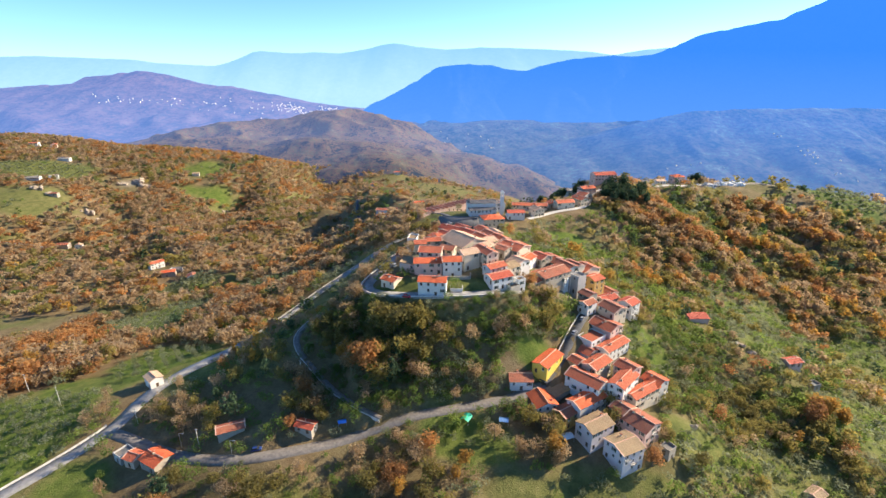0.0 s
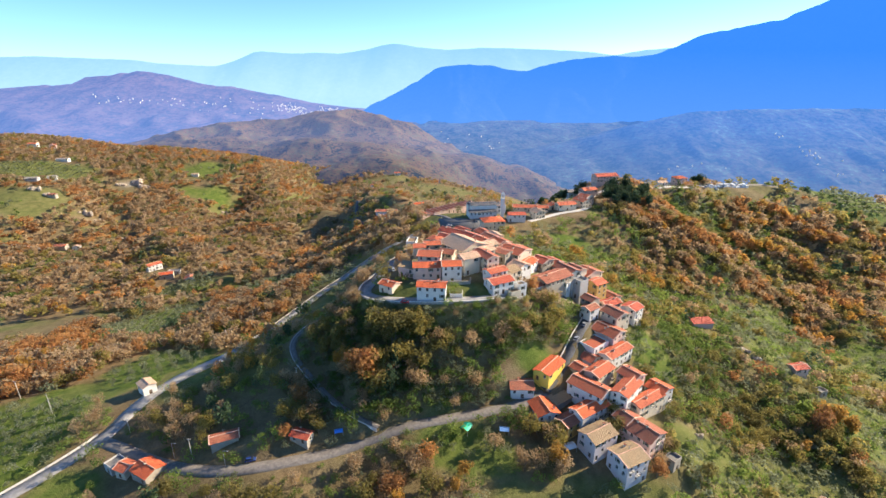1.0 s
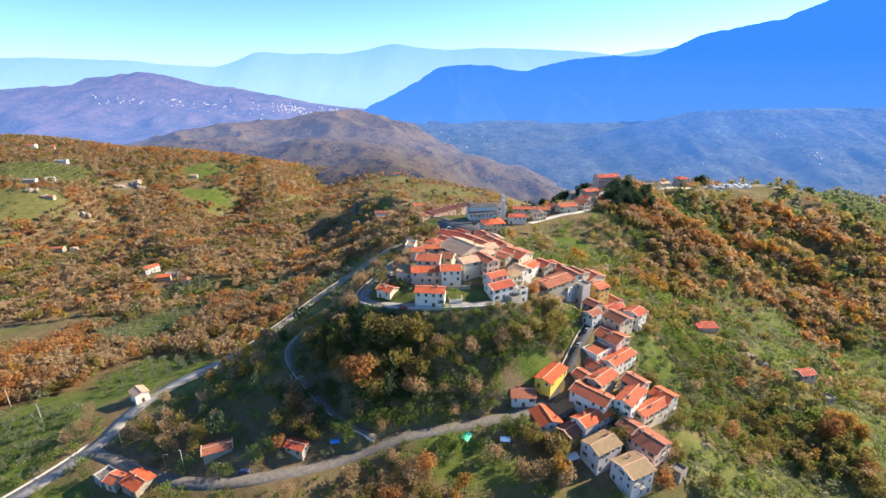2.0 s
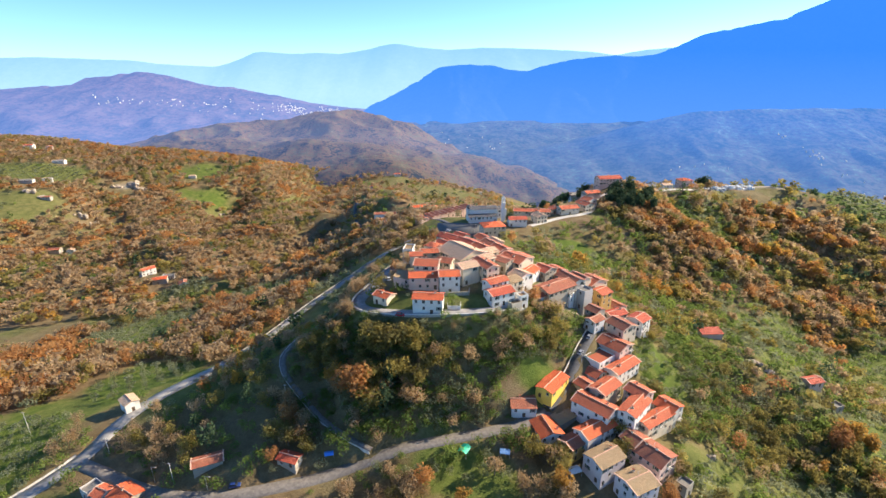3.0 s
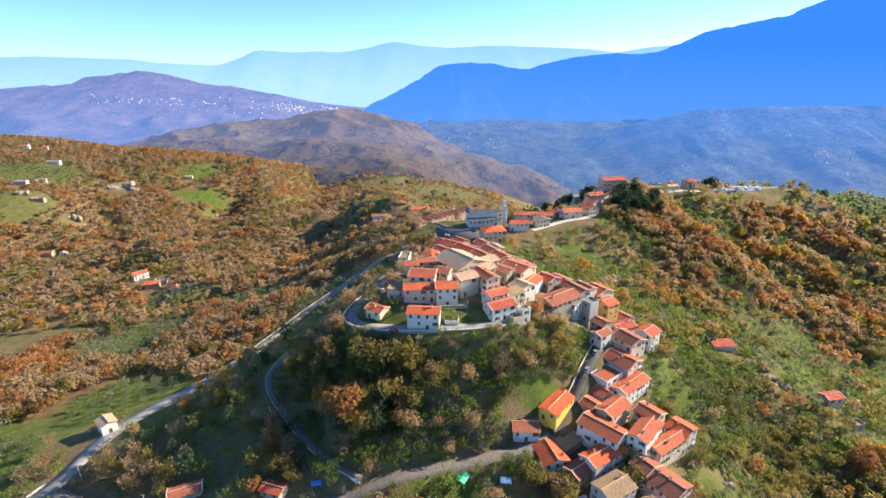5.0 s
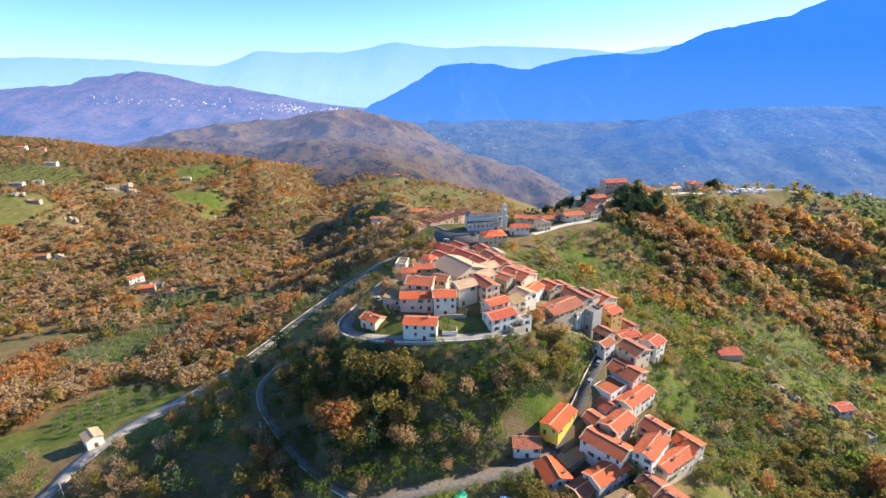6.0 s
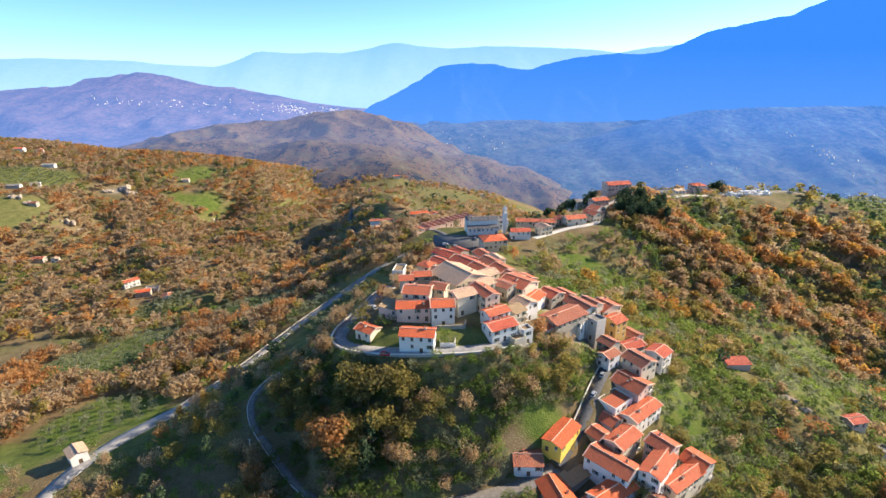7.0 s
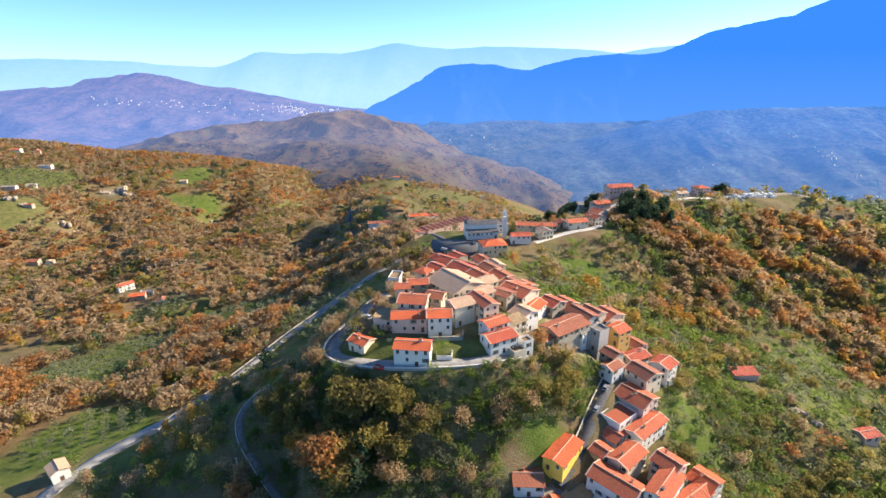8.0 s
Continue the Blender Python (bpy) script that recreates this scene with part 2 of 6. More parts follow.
# Spurs and ravines of the valley side: line, rise or depth, half width
FOLDS = [([(-10, 430), (-55, 560), (-85, 760), (-105, 960), (-114, 1222)], 5, 36), ([(-125, 560), (-190, 700), (-225, 850), (-255, 1000), (-275, 1150)], -13, 56),
         ([(-25, 455), (-85, 500), (-165, 490), (-235, 450)], 6, 26), ([(-75, 440), (-150, 452), (-230, 412)], -6, 24), ([(-300, 640), (-360, 760), (-360, 900)], -16, 36),
         ([(-310, 850), (-335, 950), (-370, 1050)], 12, 40), ([(-420, 640), (-500, 720), (-560, 800)], -14, 34), ([(-330, 520), (-420, 560), (-520, 620)], -9, 28), ([(-270, 560), (-350, 600), (-450, 680)], 9, 28),
         ([(-160, 640), (-150, 780), (-170, 900)], -12, 24), ([(-60, 640), (-120, 690), (-180, 720)], 10, 20), ([(-85, 850), (-140, 880), (-200, 900)], 12, 24), ([(225, 400), (250, 360), (262, 320)], -9, 20), ([(190, 372), (215, 360), (250, 352)], 6, 18), ([(270, 440), (340, 420), (400, 380)], -5, 22),
         ([(172, 420), (176, 396), (192, 368), (214, 352), (256, 340)], 5, 14), ([(207, 453), (228, 439), (249, 425), (276, 396), (300, 360)], -4, 15), ([(215, 480), (262, 462), (292, 436), (316, 400), (330, 360)], 3, 12), ([(264, 476), (296, 456), (324, 430), (345, 395)], -4, 15), ([(300, 505), (330, 486), (352, 450), (372, 410)], 4, 15)]


def fold_height(x, y):
    out = np.zeros(x.shape)
    for line, rise, half in FOLDS:
        near = np.full(x.shape, 1e9)
        for (ax, ay), (bx, by) in zip(line[:-1], line[1:]):
            t = np.clip(((x - ax) * (bx - ax) + (y - ay) * (by - ay)) / ((bx - ax) ** 2 + (by - ay) ** 2), 0, 1)
            near = np.minimum(near, np.hypot(x - ax - t * (bx - ax), y - ay - t * (by - ay)))
        wave = 0.7 + 0.6 * value_noise(x / 60, y / 60, 77)
        out += rise * wave * np.exp(-((near / half) ** 2))
    return out


def base_height(x, y):
    x, y = np.atleast_1d(np.asarray(x, float)), np.atleast_1d(np.asarray(y, float))
    out = np.empty(x.shape)
    k = KNOTS
    for i in range(0, len(x), 20000):
        a, b = x[i : i + 20000], y[i : i + 20000]
        out[i : i + 20000] = spread(a, b, k[:, 0], k[:, 1]) @ LAND[:-3] + LAND[-3] + LAND[-2] * a / 1000 + LAND[-1] * b / 1000
    away = np.hypot(x, y - 300)
    out = out * (1 - smooth(1300, 2300, away)) - 340.0 * smooth(1300, 2300, away)
    out += fold_height(x, y)
    rough = smooth(60, 300, away)
    out += rough * ((fractal(x / 90, y / 90, 3) - 0.5) * 9 + (fractal(x / 28, y / 28, 5) - 0.5) * 3)
    out += (fractal(x / 11, y / 11, 9, 2) - 0.5) * 0.9 * smooth(25, 60, np.hypot(x - 20, y - 228))
    return out


# Roads: centre line, half width
MAIN_ROAD = [(-190, 95), (-175, 118), (-159, 137), (-149, 148), (-141, 158), (-136, 167), (-135, 176), (-132, 187), (-126, 201), (-114, 219), (-110, 229)]
UPPER_ROAD = [(-112, 222), (-107, 238), (-100, 257), (-89, 279), (-77, 304), (-61, 326), (-44, 347), (-22, 360), (0, 362)]
LOOP_ROAD = [(-137, 162), (-124, 157), (-106, 149), (-90, 143), (-71, 141), (-52, 146), (-34, 152.5), (-21, 156.5), (-8, 160), (12, 165), (24, 168), (32, 172.3), (39, 177)]
HILL_TRACK = [(-27, 157), (-35, 160.5), (-45, 167), (-56, 178), (-66, 188), (-71, 200), (-66, 212), (-54, 216), (-41, 213)]
STREET = [(39, 177), (44.5, 182.5), (52.5, 194), (58, 203), (64, 212), (69.5, 221), (69, 231)]
RING_ROAD = [(-24, 264), (-25, 250), (-30, 235), (-36, 223), (-39.5, 213), (-35.5, 206), (-26, 201.5), (-14, 198.5), (4, 199), (18, 202), (33, 212.5)]
FAR_LANE = [(-640, 560), (-560, 585), (-500, 600), (-470, 612), (-455, 640)]
RIDGE_ROAD = [(62, 362), (85, 380), (110, 388), (122, 410), (128, 440), (150, 455), (190, 470), (232, 486), (262, 500)]
CHURCH_LANE = [(4, 370), (-14, 420), (-50, 500), (-90, 570), (-120, 640), (-125, 700)]


def dense(line, step=2.5):
    """Points at even steps along a gently rounded line."""
    p = np.array(line, float)
    for _ in range(2):
        q = np.empty((2 * len(p), 2))
        q[0], q[-1] = p[0], p[-1]
        q[1:-1:2], q[2:-1:2] = p[:-1] * 0.75 + p[1:] * 0.25, p[:-1] * 0.25 + p[1:] * 0.75
        p = q
    gap = np.r_[0, np.cumsum(np.hypot(*np.diff(p, axis=0).T))]
    s = np.linspace(0, gap[-1], max(3, int(gap[-1] / step)))
    return np.stack([np.interp(s, gap, p[:, 0]), np.interp(s, gap, p[:, 1])], 1)


def graded(line):
    """A road's line with its heights, evened out along it."""
    p = dense(line)
    z = base_height(p[:, 0], p[:, 1])
    k = np.ones(9) / 9
    z = np.convolve(np.pad(z, 4, mode="edge"), k, mode="valid")
    return np.column_stack([p, z])


ROADS = {"main": (graded(MAIN_ROAD), 3.0), "upper": (graded(UPPER_ROAD), 2.1), "loop": (graded(LOOP_ROAD), 2.6), "track": (graded(HILL_TRACK), 1.2),
         "street": (graded(STREET), 2.2), "ring": (graded(RING_ROAD), 2.6), "lane": (graded(FAR_LANE), 2.0), "ridge": (graded(RIDGE_ROAD), 3.0), "church": (graded(CHURCH_LANE), 2.2)}
BED = np.concatenate([np.column_stack([p, np.full(len(p), w)]) for p, w in ROADS.values()])
PIAZZA = (16.0, 352.0, 22.0, 15.0)      # centre and half sizes of the paved square
PIAZZA_Z = float(base_height(16, 350)[0])


def land(x, y):
    """Ground height, with the road beds and the square cut into the slope."""
    x, y = np.atleast_1d(np.asarray(x, float)), np.atleast_1d(np.asarray(y, float))
    z = base_height(x, y)
    for i in range(0, len(x), 4000):
        a, b = x[i : i + 4000], y[i : i + 4000]
        d = np.hypot(a[:, None] - BED[None, :, 0], b[:, None] - BED[None, :, 1])
        j = d.argmin(1)
        near, half = d[np.arange(len(a)), j], BED[j, 3]
        f = 1 - smooth(half + 0.8, half + 5.0, near)
        z[i : i + 4000] = z[i : i + 4000] * (1 - f) + (BED[j, 2] - 0.05) * f
    q = np.maximum(np.abs(x - PIAZZA[0]) - PIAZZA[2], np.abs(y - PIAZZA[1]) - PIAZZA[3])
    f = 1 - smooth(0, 8, q)
    return z * (1 - f) + PIAZZA_Z * f


OPEN_BED = np.concatenate([np.column_stack([ROADS[k][0], np.full(len(ROADS[k][0]), ROADS[k][1])]) for k in ("main", "upper", "loop", "street")] + [np.column_stack([ROADS["track"][0], np.full(len(ROADS["track"][0]), 0.4)])])


def road_gap(x, y, bed=None):
    """Distance from the nearest road's edge."""
    bed = BED if bed is None else bed
    x, y = np.atleast_1d(x), np.atleast_1d(y)
    out = np.empty(len(x))
    for i in range(0, len(x), 4000):
        d = np.hypot(x[i : i + 4000, None] - bed[None, :, 0], y[i : i + 4000, None] - bed[None, :, 1]) - bed[None, :, 3]
        out[i : i + 4000] = d.min(1)
    return out


def big_mesh(name, verts, faces, material, smooth_faces=False, attributes=()):
    """A mesh object from arrays of corners and of equal-sided faces."""
    verts, faces = np.asarray(verts, np.float32), np.asarray(faces, np.int32)
    me = bpy.data.meshes.new(name)
    n, k = faces.shape
    me.vertices.add(len(verts))
    me.vertices.foreach_set("co", verts.ravel())
    me.loops.add(n * k)
    me.loops.foreach_set("vertex_index", faces.ravel())
    me.polygons.add(n)
    me.polygons.foreach_set("loop_start", np.arange(0, n * k, k, dtype=np.int32))
    me.polygons.foreach_set("loop_total", np.full(n, k, np.int32))
    if smooth_faces:
        me.polygons.foreach_set("use_smooth", np.ones(n, bool))
    for key, values in attributes:
        me.attributes.new(key, "FLOAT", "POINT").data.foreach_set("value", np.asarray(values, np.float32))
    me.materials.append(material)
    me.update()
    me.validate()
    return new(name, me)


def sheet(nx, ny):
    """Faces of a grid of nx by ny corners, row by row."""
    i = np.arange((nx - 1) * (ny - 1))
    a = i // (nx - 1) * nx + i % (nx - 1)
    return np.stack([a, a + 1, a + nx + 1, a + nx], 1)


def steps(lo, hi, fine, grow, end):
    """Grid lines, even between lo and hi and ever wider beyond, out to end on both sides."""
    mid = list(np.arange(lo, hi + 0.01, fine))
    up, down, g = [], [], fine
    while (up[-1] if up else hi) < end:
        g *= grow
        up.append((up[-1] if up else hi) + g)
        down.append((down[-1] if down else lo) - g)
    return np.array(down[::-1] + mid + up)


# Open meadows and groves: centre, half sizes, greenness
MEADOWS = [(-70, 820, 60, 90, 0.32), (10, 1000, 80, 110, 0.36), (-120, 1080, 70, 90, 0.32), (-20, 690, 50, 50, 0.34), (-422, 868, 46, 30, 0.95), (-464, 962, 42, 44, 0.9), (99, 199, 6, 14, 0.9), (228, 300, 18, 28, 0.85), (284, 293, 22, 18, 0.85), (-700, 850, 90, 60, 0.7), (-620, 700, 70, 60, 0.55), (-215, 330, 46, 46, 0.9), (-185, 410, 50, 26, 0.8), (-150, 225, 30, 30, 0.95), (-176, 160, 36, 44, 0.95), (-125, 380, 40, 26, 0.7),
           (88, 330, 20, 18, 1.0), (195, 285, 20, 32, 0.85), (90, 205, 8, 14, 1.0), (430, 510, 40, 35, 0.95), (4, 150, 22, 12, 0.85), (0, 193, 46, 7, 0.3), (100, 158, 18, 14, 0.7),
           (60, 125, 60, 18, 0.6), (-138, 138, 18, 16, 0.9), (-165, 200, 22, 16, 0.8), (140, 160, 24, 10, 0.6), (-52, 290, 34, 60, 0.55), (0, 380, 30, 10, 0.5), (-250, 440, 30, 26, 0.6), (36, 187, 10, 11, 0.95), (170, 240, 14, 20, 0.7), (-120, 205, 14, 24, 0.7), (2, 207, 40, 9, 0.7), (20, 228, 30, 14, 0.5), (150, 130, 40, 26, 0.6), (215, 190, 40, 26, 0.75)]


def greenness(x, y):
    g = np.zeros(np.shape(x))
    wob = (fractal(x / 17, y / 17, 21) - 0.5) * 0.9
    for cx, cy, rx, ry, v in MEADOWS:
        g = np.maximum(g, v * (1 - smooth(0.75, 1.15, np.hypot((x - cx) / rx, (y - cy) / ry) + wob)))
    return g


MAT_GROUND = ground_material()
gx, gy = steps(-170, 170, 2.6, 1.029, 4700), steps(95, 320, 2.6, 1.029, 4700)
GX, GY = (a.ravel() for a in np.meshgrid(gx, gy))
GZ = land(GX, GY)


def on_ground(x, y):
    """Height of the ground sheet itself, between its grid lines."""
    g = GZ.reshape(len(gy), len(gx))
    i, j = np.clip(np.searchsorted(gx, x) - 1, 0, len(gx) - 2), np.clip(np.searchsorted(gy, y) - 1, 0, len(gy) - 2)
    u, v = (x - gx[i]) / (gx[i + 1] - gx[i]), (y - gy[j]) / (gy[j + 1] - gy[j])
    return (g[j, i] * (1 - u) + g[j, i + 1] * u) * (1 - v) + (g[j + 1, i] * (1 - u) + g[j + 1, i + 1] * u) * v


slope_green = 0.3 * smooth(58, 80, GX) * (1 - smooth(340, 380, GY)) * smooth(0.25, 0.5, fractal(GX / 22, GY / 22, 33))
open_green = np.maximum(np.maximum(slope_green, greenness(GX, GY)), 0.55 * smooth(0.5, 0.68, fractal(GX / 40, GY / 40, 31)))
stony = np.clip(1 - np.hypot((GX + 540) / 26, (GY - 858) / 14) ** 2, 0, 1) + np.clip(1 - np.hypot((GX - 345) / 24, (GY - 540) / 14) ** 2, 0, 1)
stony = stony + 0.1 * (1 - smooth(0.8, 1.1, np.hypot((GX - 12) / 45, (GY - 236) / 20))) + 0.35 * (1 - smooth(0.7, 1.1, np.hypot((GX - 70) / 26, (GY - 235) / 20)))
stony = np.clip(stony * 2, 0, 1) * smooth(0.3, 0.55, fractal(GX / 6, GY / 6, 8))
ground = big_mesh("ground", np.column_stack([GX, GY, GZ]), sheet(len(gx), len(gy)), MAT_GROUND, True, (("grass", open_green), ("bare", stony)))
tagged(ground, "hilly ground of grass, leaf litter and bare soil", "ground", kind="structure")

MAT_ASPHALT = plain("asphalt", (0.085, 0.085, 0.09), 0.85, 0, 0.3, 0.7)
MAT_WORN = plain("worn_pale_asphalt", (0.3, 0.29, 0.28), 0.9, 0, 0.25, 0.6)
MAT_GRAVEL = plain("pale_gravel_road", (0.22, 0.195, 0.17), 0.95, 0, 0.3, 0.9)
MAT_KERB = plain("pale_concrete", (0.62, 0.58, 0.52), 0.9, 0, 0.2, 1.5)
MAT_STONE = plain("rubble_stone", (0.36, 0.33, 0.28), 0.95, 0, 0.4, 2.5)


def ribbon(name, line, half, material, lift=0.1, label="", category="road"):
    """A paved strip along a graded line, with its own thickness."""
    t = np.gradient(line[:, :2], axis=0)
    t /= np.hypot(*t.T)[:, None]
    side = np.column_stack([-t[:, 1], t[:, 0]])
    rows = [(-half, -0.5), (-half, lift), (0, lift + 0.06), (half, lift), (half, -0.5)]
    v = np.stack([np.column_stack([line[:, :2] + side * o, line[:, 2] + h]) for o, h in rows], 1).reshape(-1, 3)
    ob = big_mesh(name, v, sheet(5, len(line)), material, True)
    return tagged(ob, label, category, kind="structure")


def parapet(name, line, offset, material, height, thick=0.35, foot=1.0, label="", category="wall", span=(0, 1)):
    """A low wall that follows a graded line at an offset."""
    a, b = int(span[0] * (len(line) - 1)), int(span[1] * (len(line) - 1)) + 1
    line = line[a:b]
    t = np.gradient(line[:, :2], axis=0)
    t /= np.hypot(*t.T)[:, None]
    side = np.column_stack([-t[:, 1], t[:, 0]])
    rows = [(offset - thick / 2, -foot), (offset - thick / 2, height - 0.04), (offset - thick / 2 + 0.04, height), (offset + thick / 2 - 0.04, height), (offset + thick / 2, height - 0.04), (offset + thick / 2, -foot)]
    v = np.stack([np.column_stack([line[:, :2] + side * o, line[:, 2] + h]) for o, h in rows], 1).reshape(-1, 3)
    n = len(line)
    f = [tuple(q) for q in sheet(6, n)] + [(0, 1, 2, 3), (0, 3, 4, 5), tuple(6 * (n - 1) + k for k in (3, 2, 1, 0)), tuple(6 * (n - 1) + k for k in (5, 4, 3, 0))]
    ob = big_mesh(name, v, f, material)
    return tagged(ob, label, category, kind="structure")


ribbon("road", ROADS["main"][0], 3.0, MAT_WORN, label="grey asphalt valley road winding below the hill")
ribbon("road_loop", ROADS["loop"][0], 2.6, MAT_GRAVEL, label="worn pale road curving round the foot of the hill")
ribbon("road_track", ROADS["track"][0], 1.2, MAT_GRAVEL, label="narrow shaded lane climbing the hillside")
ribbon("road_street", ROADS["street"][0], 2.2, MAT_ASPHALT, label="narrow dark street between village houses")
ribbon("road_ring", ROADS["ring"][0], 2.6, MAT_WORN, label="asphalt road round the village terrace")
ribbon("road_lane", ROADS["lane"][0], 2.0, MAT_GRAVEL, label="pale dirt lane through the brown woods")
ribbon("road_ridge", ROADS["ridge"][0], 2.3, MAT_KERB, label="pale concrete road along the ridge")
ribbon("road_church", ROADS["church"][0], 2.2, MAT_ASPHALT, label="grey lane leading down behind the church")
parapet("wall_road", ROADS["main"][0], 3.3, MAT_KERB, 0.75, 0.4, label="long pale concrete parapet along the road", span=(0, 0.55))
parapet("wall_road_upper", ROADS["upper"][0], 2.4, MAT_STONE, 0.6, 0.4, label="low weathered stone wall along the road", span=(0.0, 0.7))
ribbon("road_upper", ROADS["upper"][0], 2.1, MAT_WORN, label="narrow asphalt road climbing past the village")
parapet("wall_terrace", ROADS["ring"][0], -2.9, MAT_STONE, 0.6, 0.5, 3.5, label="grey curved retaining wall round the village terrace", span=(0.08, 1))
parapet("trim_coping", np.column_stack([ROADS["ring"][0][:, :2], ROADS["ring"][0][:, 2] + 0.6]), -2.9, MAT_KERB, 0.25, 0.62, 0.0, label="pale coping on the curved terrace wall", category="coping", span=(0.3, 1))
parapet("wall_street", ROADS["street"][0], 2.5, MAT_KERB, 0.8, 0.35, 2.5, label="pale low wall beside the village street", span=(0.2, 0.85))
parapet("kerb_track", ROADS["track"][0], 1.35, MAT_KERB, 0.3, 0.25, 1.0, label="pale concrete kerb of the hillside lane", span=(0, 0.75))
sq = [(PIAZZA[0] + a * PIAZZA[2], PIAZZA[1] + b * PIAZZA[3], PIAZZA_Z + h) for h in (-0.6, 0.12) for a, b in ((-1, -1), (1, -1), (1, 1), (-1, 1))]
pavement = big_mesh("pavement", sq, [(4, 5, 6, 7), (0, 1, 5, 4), (1, 2, 6, 5), (2, 3, 7, 6), (3, 0, 4, 7)], MAT_ASPHALT)
tagged(pavement, "dark asphalt village square beside the church", "square", kind="structure")


# Far hills and mountains
def hill_range(name, crest, y_crest, y_foot, z_foot, material, seed, power=1.3, relief=30.0, cell=220.0, label="", stretch=2.6):
    cx, cz = np.array(crest, float).T
    nx, ny = 260, 56
    x = np.linspace(cx[0], cx[-1], nx)
    s = np.r_[np.linspace(0, 1, 44), np.linspace(1.04, 1.6, 12)]
    z0 = np.interp(x, cx, cz)
    k = np.hanning(7)
    z0 = np.convolve(np.pad(z0, 3, mode="edge"), k / k.sum(), mode="valid") + (fractal(x / 60, x * 0 + seed, seed, 5) - 0.5) * relief * 0.18
    X, S = np.meshgrid(x, s)
    Y = y_foot + (y_crest - y_foot) * S
    rise = np.where(S <= 1, S**power, 1 - (S - 1) * 1.2)
    gully = np.abs(fractal(X / cell + 0.6 * fractal(X / cell, Y / cell, seed + 9), Y / (cell * stretch), seed + 5, 5) - 0.5) * 2.6
    Z = z_foot + (z0[None] - z_foot) * rise - gully * relief * np.sin(np.clip(S, 0, 1) * math.pi)
    ob = big_mesh(name, np.column_stack([X.ravel(), Y.ravel(), Z.ravel()]), sheet(nx, ny), material, True)
    return tagged(ob, label, "mountain", kind="structure")


def rolling_hill(name, knots, xs, ys, material, seed, label):
    """A wooded hill through a few heights, with spurs, hollows and a bumpy canopy of trees."""
    kx, ky, kz = np.array(knots, float).T
    n = len(kx)
    m = np.zeros((n + 1, n + 1))
    m[:n, :n] = spread(kx, ky, kx, ky, 60.0)
    m[:n, n] = m[n, :n] = 1
    c = np.linalg.solve(m, np.append(kz, 0))
    x, y = (v.ravel() for v in np.meshgrid(xs, ys))
    z = spread(x, y, kx, ky, 60.0) @ c[:-1] + c[-1]
    ridged = 1 - 2 * np.abs(fractal(x / 210 + 0.5 * fractal(x / 150, y / 150, seed), y / 210, seed + 1, 3) - 0.5)
    z = z + (ridged - 0.8) * 46 + (fractal(x / 85, y / 85, seed + 2, 2) - 0.5) * 18 + (fractal(x / 13, y / 13, seed + 3, 2) - 0.5) * 5
    ob = big_mesh(name, np.column_stack([x, y, z]), sheet(len(xs), len(ys)), material, True)
    return tagged(ob, label, "hill", kind="structure")


AUTUMN = [(0.4, (0.01, 0.02, 0.018)), (0.45, (0.045, 0.045, 0.028)), (0.5, (0.15, 0.082, 0.04)), (0.55, (0.08, 0.08, 0.036)), (0.62, (0.165, 0.125, 0.07))]
# base colours dulled and blued towards haze
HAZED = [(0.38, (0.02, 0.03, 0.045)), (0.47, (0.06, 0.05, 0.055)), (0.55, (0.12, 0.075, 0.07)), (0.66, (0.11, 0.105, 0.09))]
FIELDS = [(0.4, (0.01, 0.025, 0.022)), (0.46, (0.035, 0.05, 0.035)), (0.52, (0.085, 0.07, 0.055)), (0.57, (0.07, 0.1, 0.06)), (0.64, (0.15, 0.17, 0.13))]
MAT_HILL_NEAR = haze_glow_material("hazy_wooded_hill", AUTUMN, (0.14, 0.23, 0.5), (0.14, 0.18, 0.36), -250, -80, 0.4, 0.022, (1000, 1500), 1.5)
MAT_HILL_FAR = haze_glow_material("hazy_hill", HAZED, (0.16, 0.3, 0.72), (0.15, 0.24, 0.6), -260, 20, 0.46, 0.008)
MAT_VALLEY = haze_glow_material("hazy_valley", FIELDS, (0.1, 0.19, 0.4), (0.075, 0.245, 0.74), -290, -110, 0.46, 0.011)
# near-black base stands in for the mountain's shade; its blue is haze emission
MAT_MOUNT = haze_glow_material("haze_blue_mountain", [(0.4, (0.006, 0.01, 0.012)), (0.6, (0.018, 0.022, 0.02))], (0.085, 0.27, 0.76), (0.035, 0.21, 0.84), -200, 140, 0.64, 0.006)
MAT_RANGE = haze_glow_material("haze_pale_range", [(0.4, (0.05, 0.06, 0.07)), (0.6, (0.08, 0.09, 0.1))], (0.4, 0.68, 0.9), (0.22, 0.5, 0.84), -120, 260, 0.59, 0.004)
HILL_KNOTS = [(-915, 1500, -142), (-811, 1600, -127), (-666, 1650, -96), (-587, 1650, -114), (-517, 1700, -90), (-473, 1750, -78), (-358, 1750, -78), (-263, 1750, -84), (-187, 1750, -106), (-89, 1700, -127), (-32, 1650, -167), (106, 1500, -195), (179, 1400, -210), (267, 1350, -240),
              (-559, 1450, -127), (-365, 1450, -122), (-173, 1450, -138), (-74, 1400, -155), (-448, 1300, -153), (-292, 1330, -124), (-203, 1230, -150), (-117, 1190, -160), (17, 1300, -194), (-368, 1220, -163), (-600, 1250, -170), (-500, 1130, -190), (-250, 1100, -205), (0, 1080, -235), (150, 1150, -255), (-1100, 2000, -300), (-400, 2050, -300), (300, 1900, -330), (450, 1250, -330)]
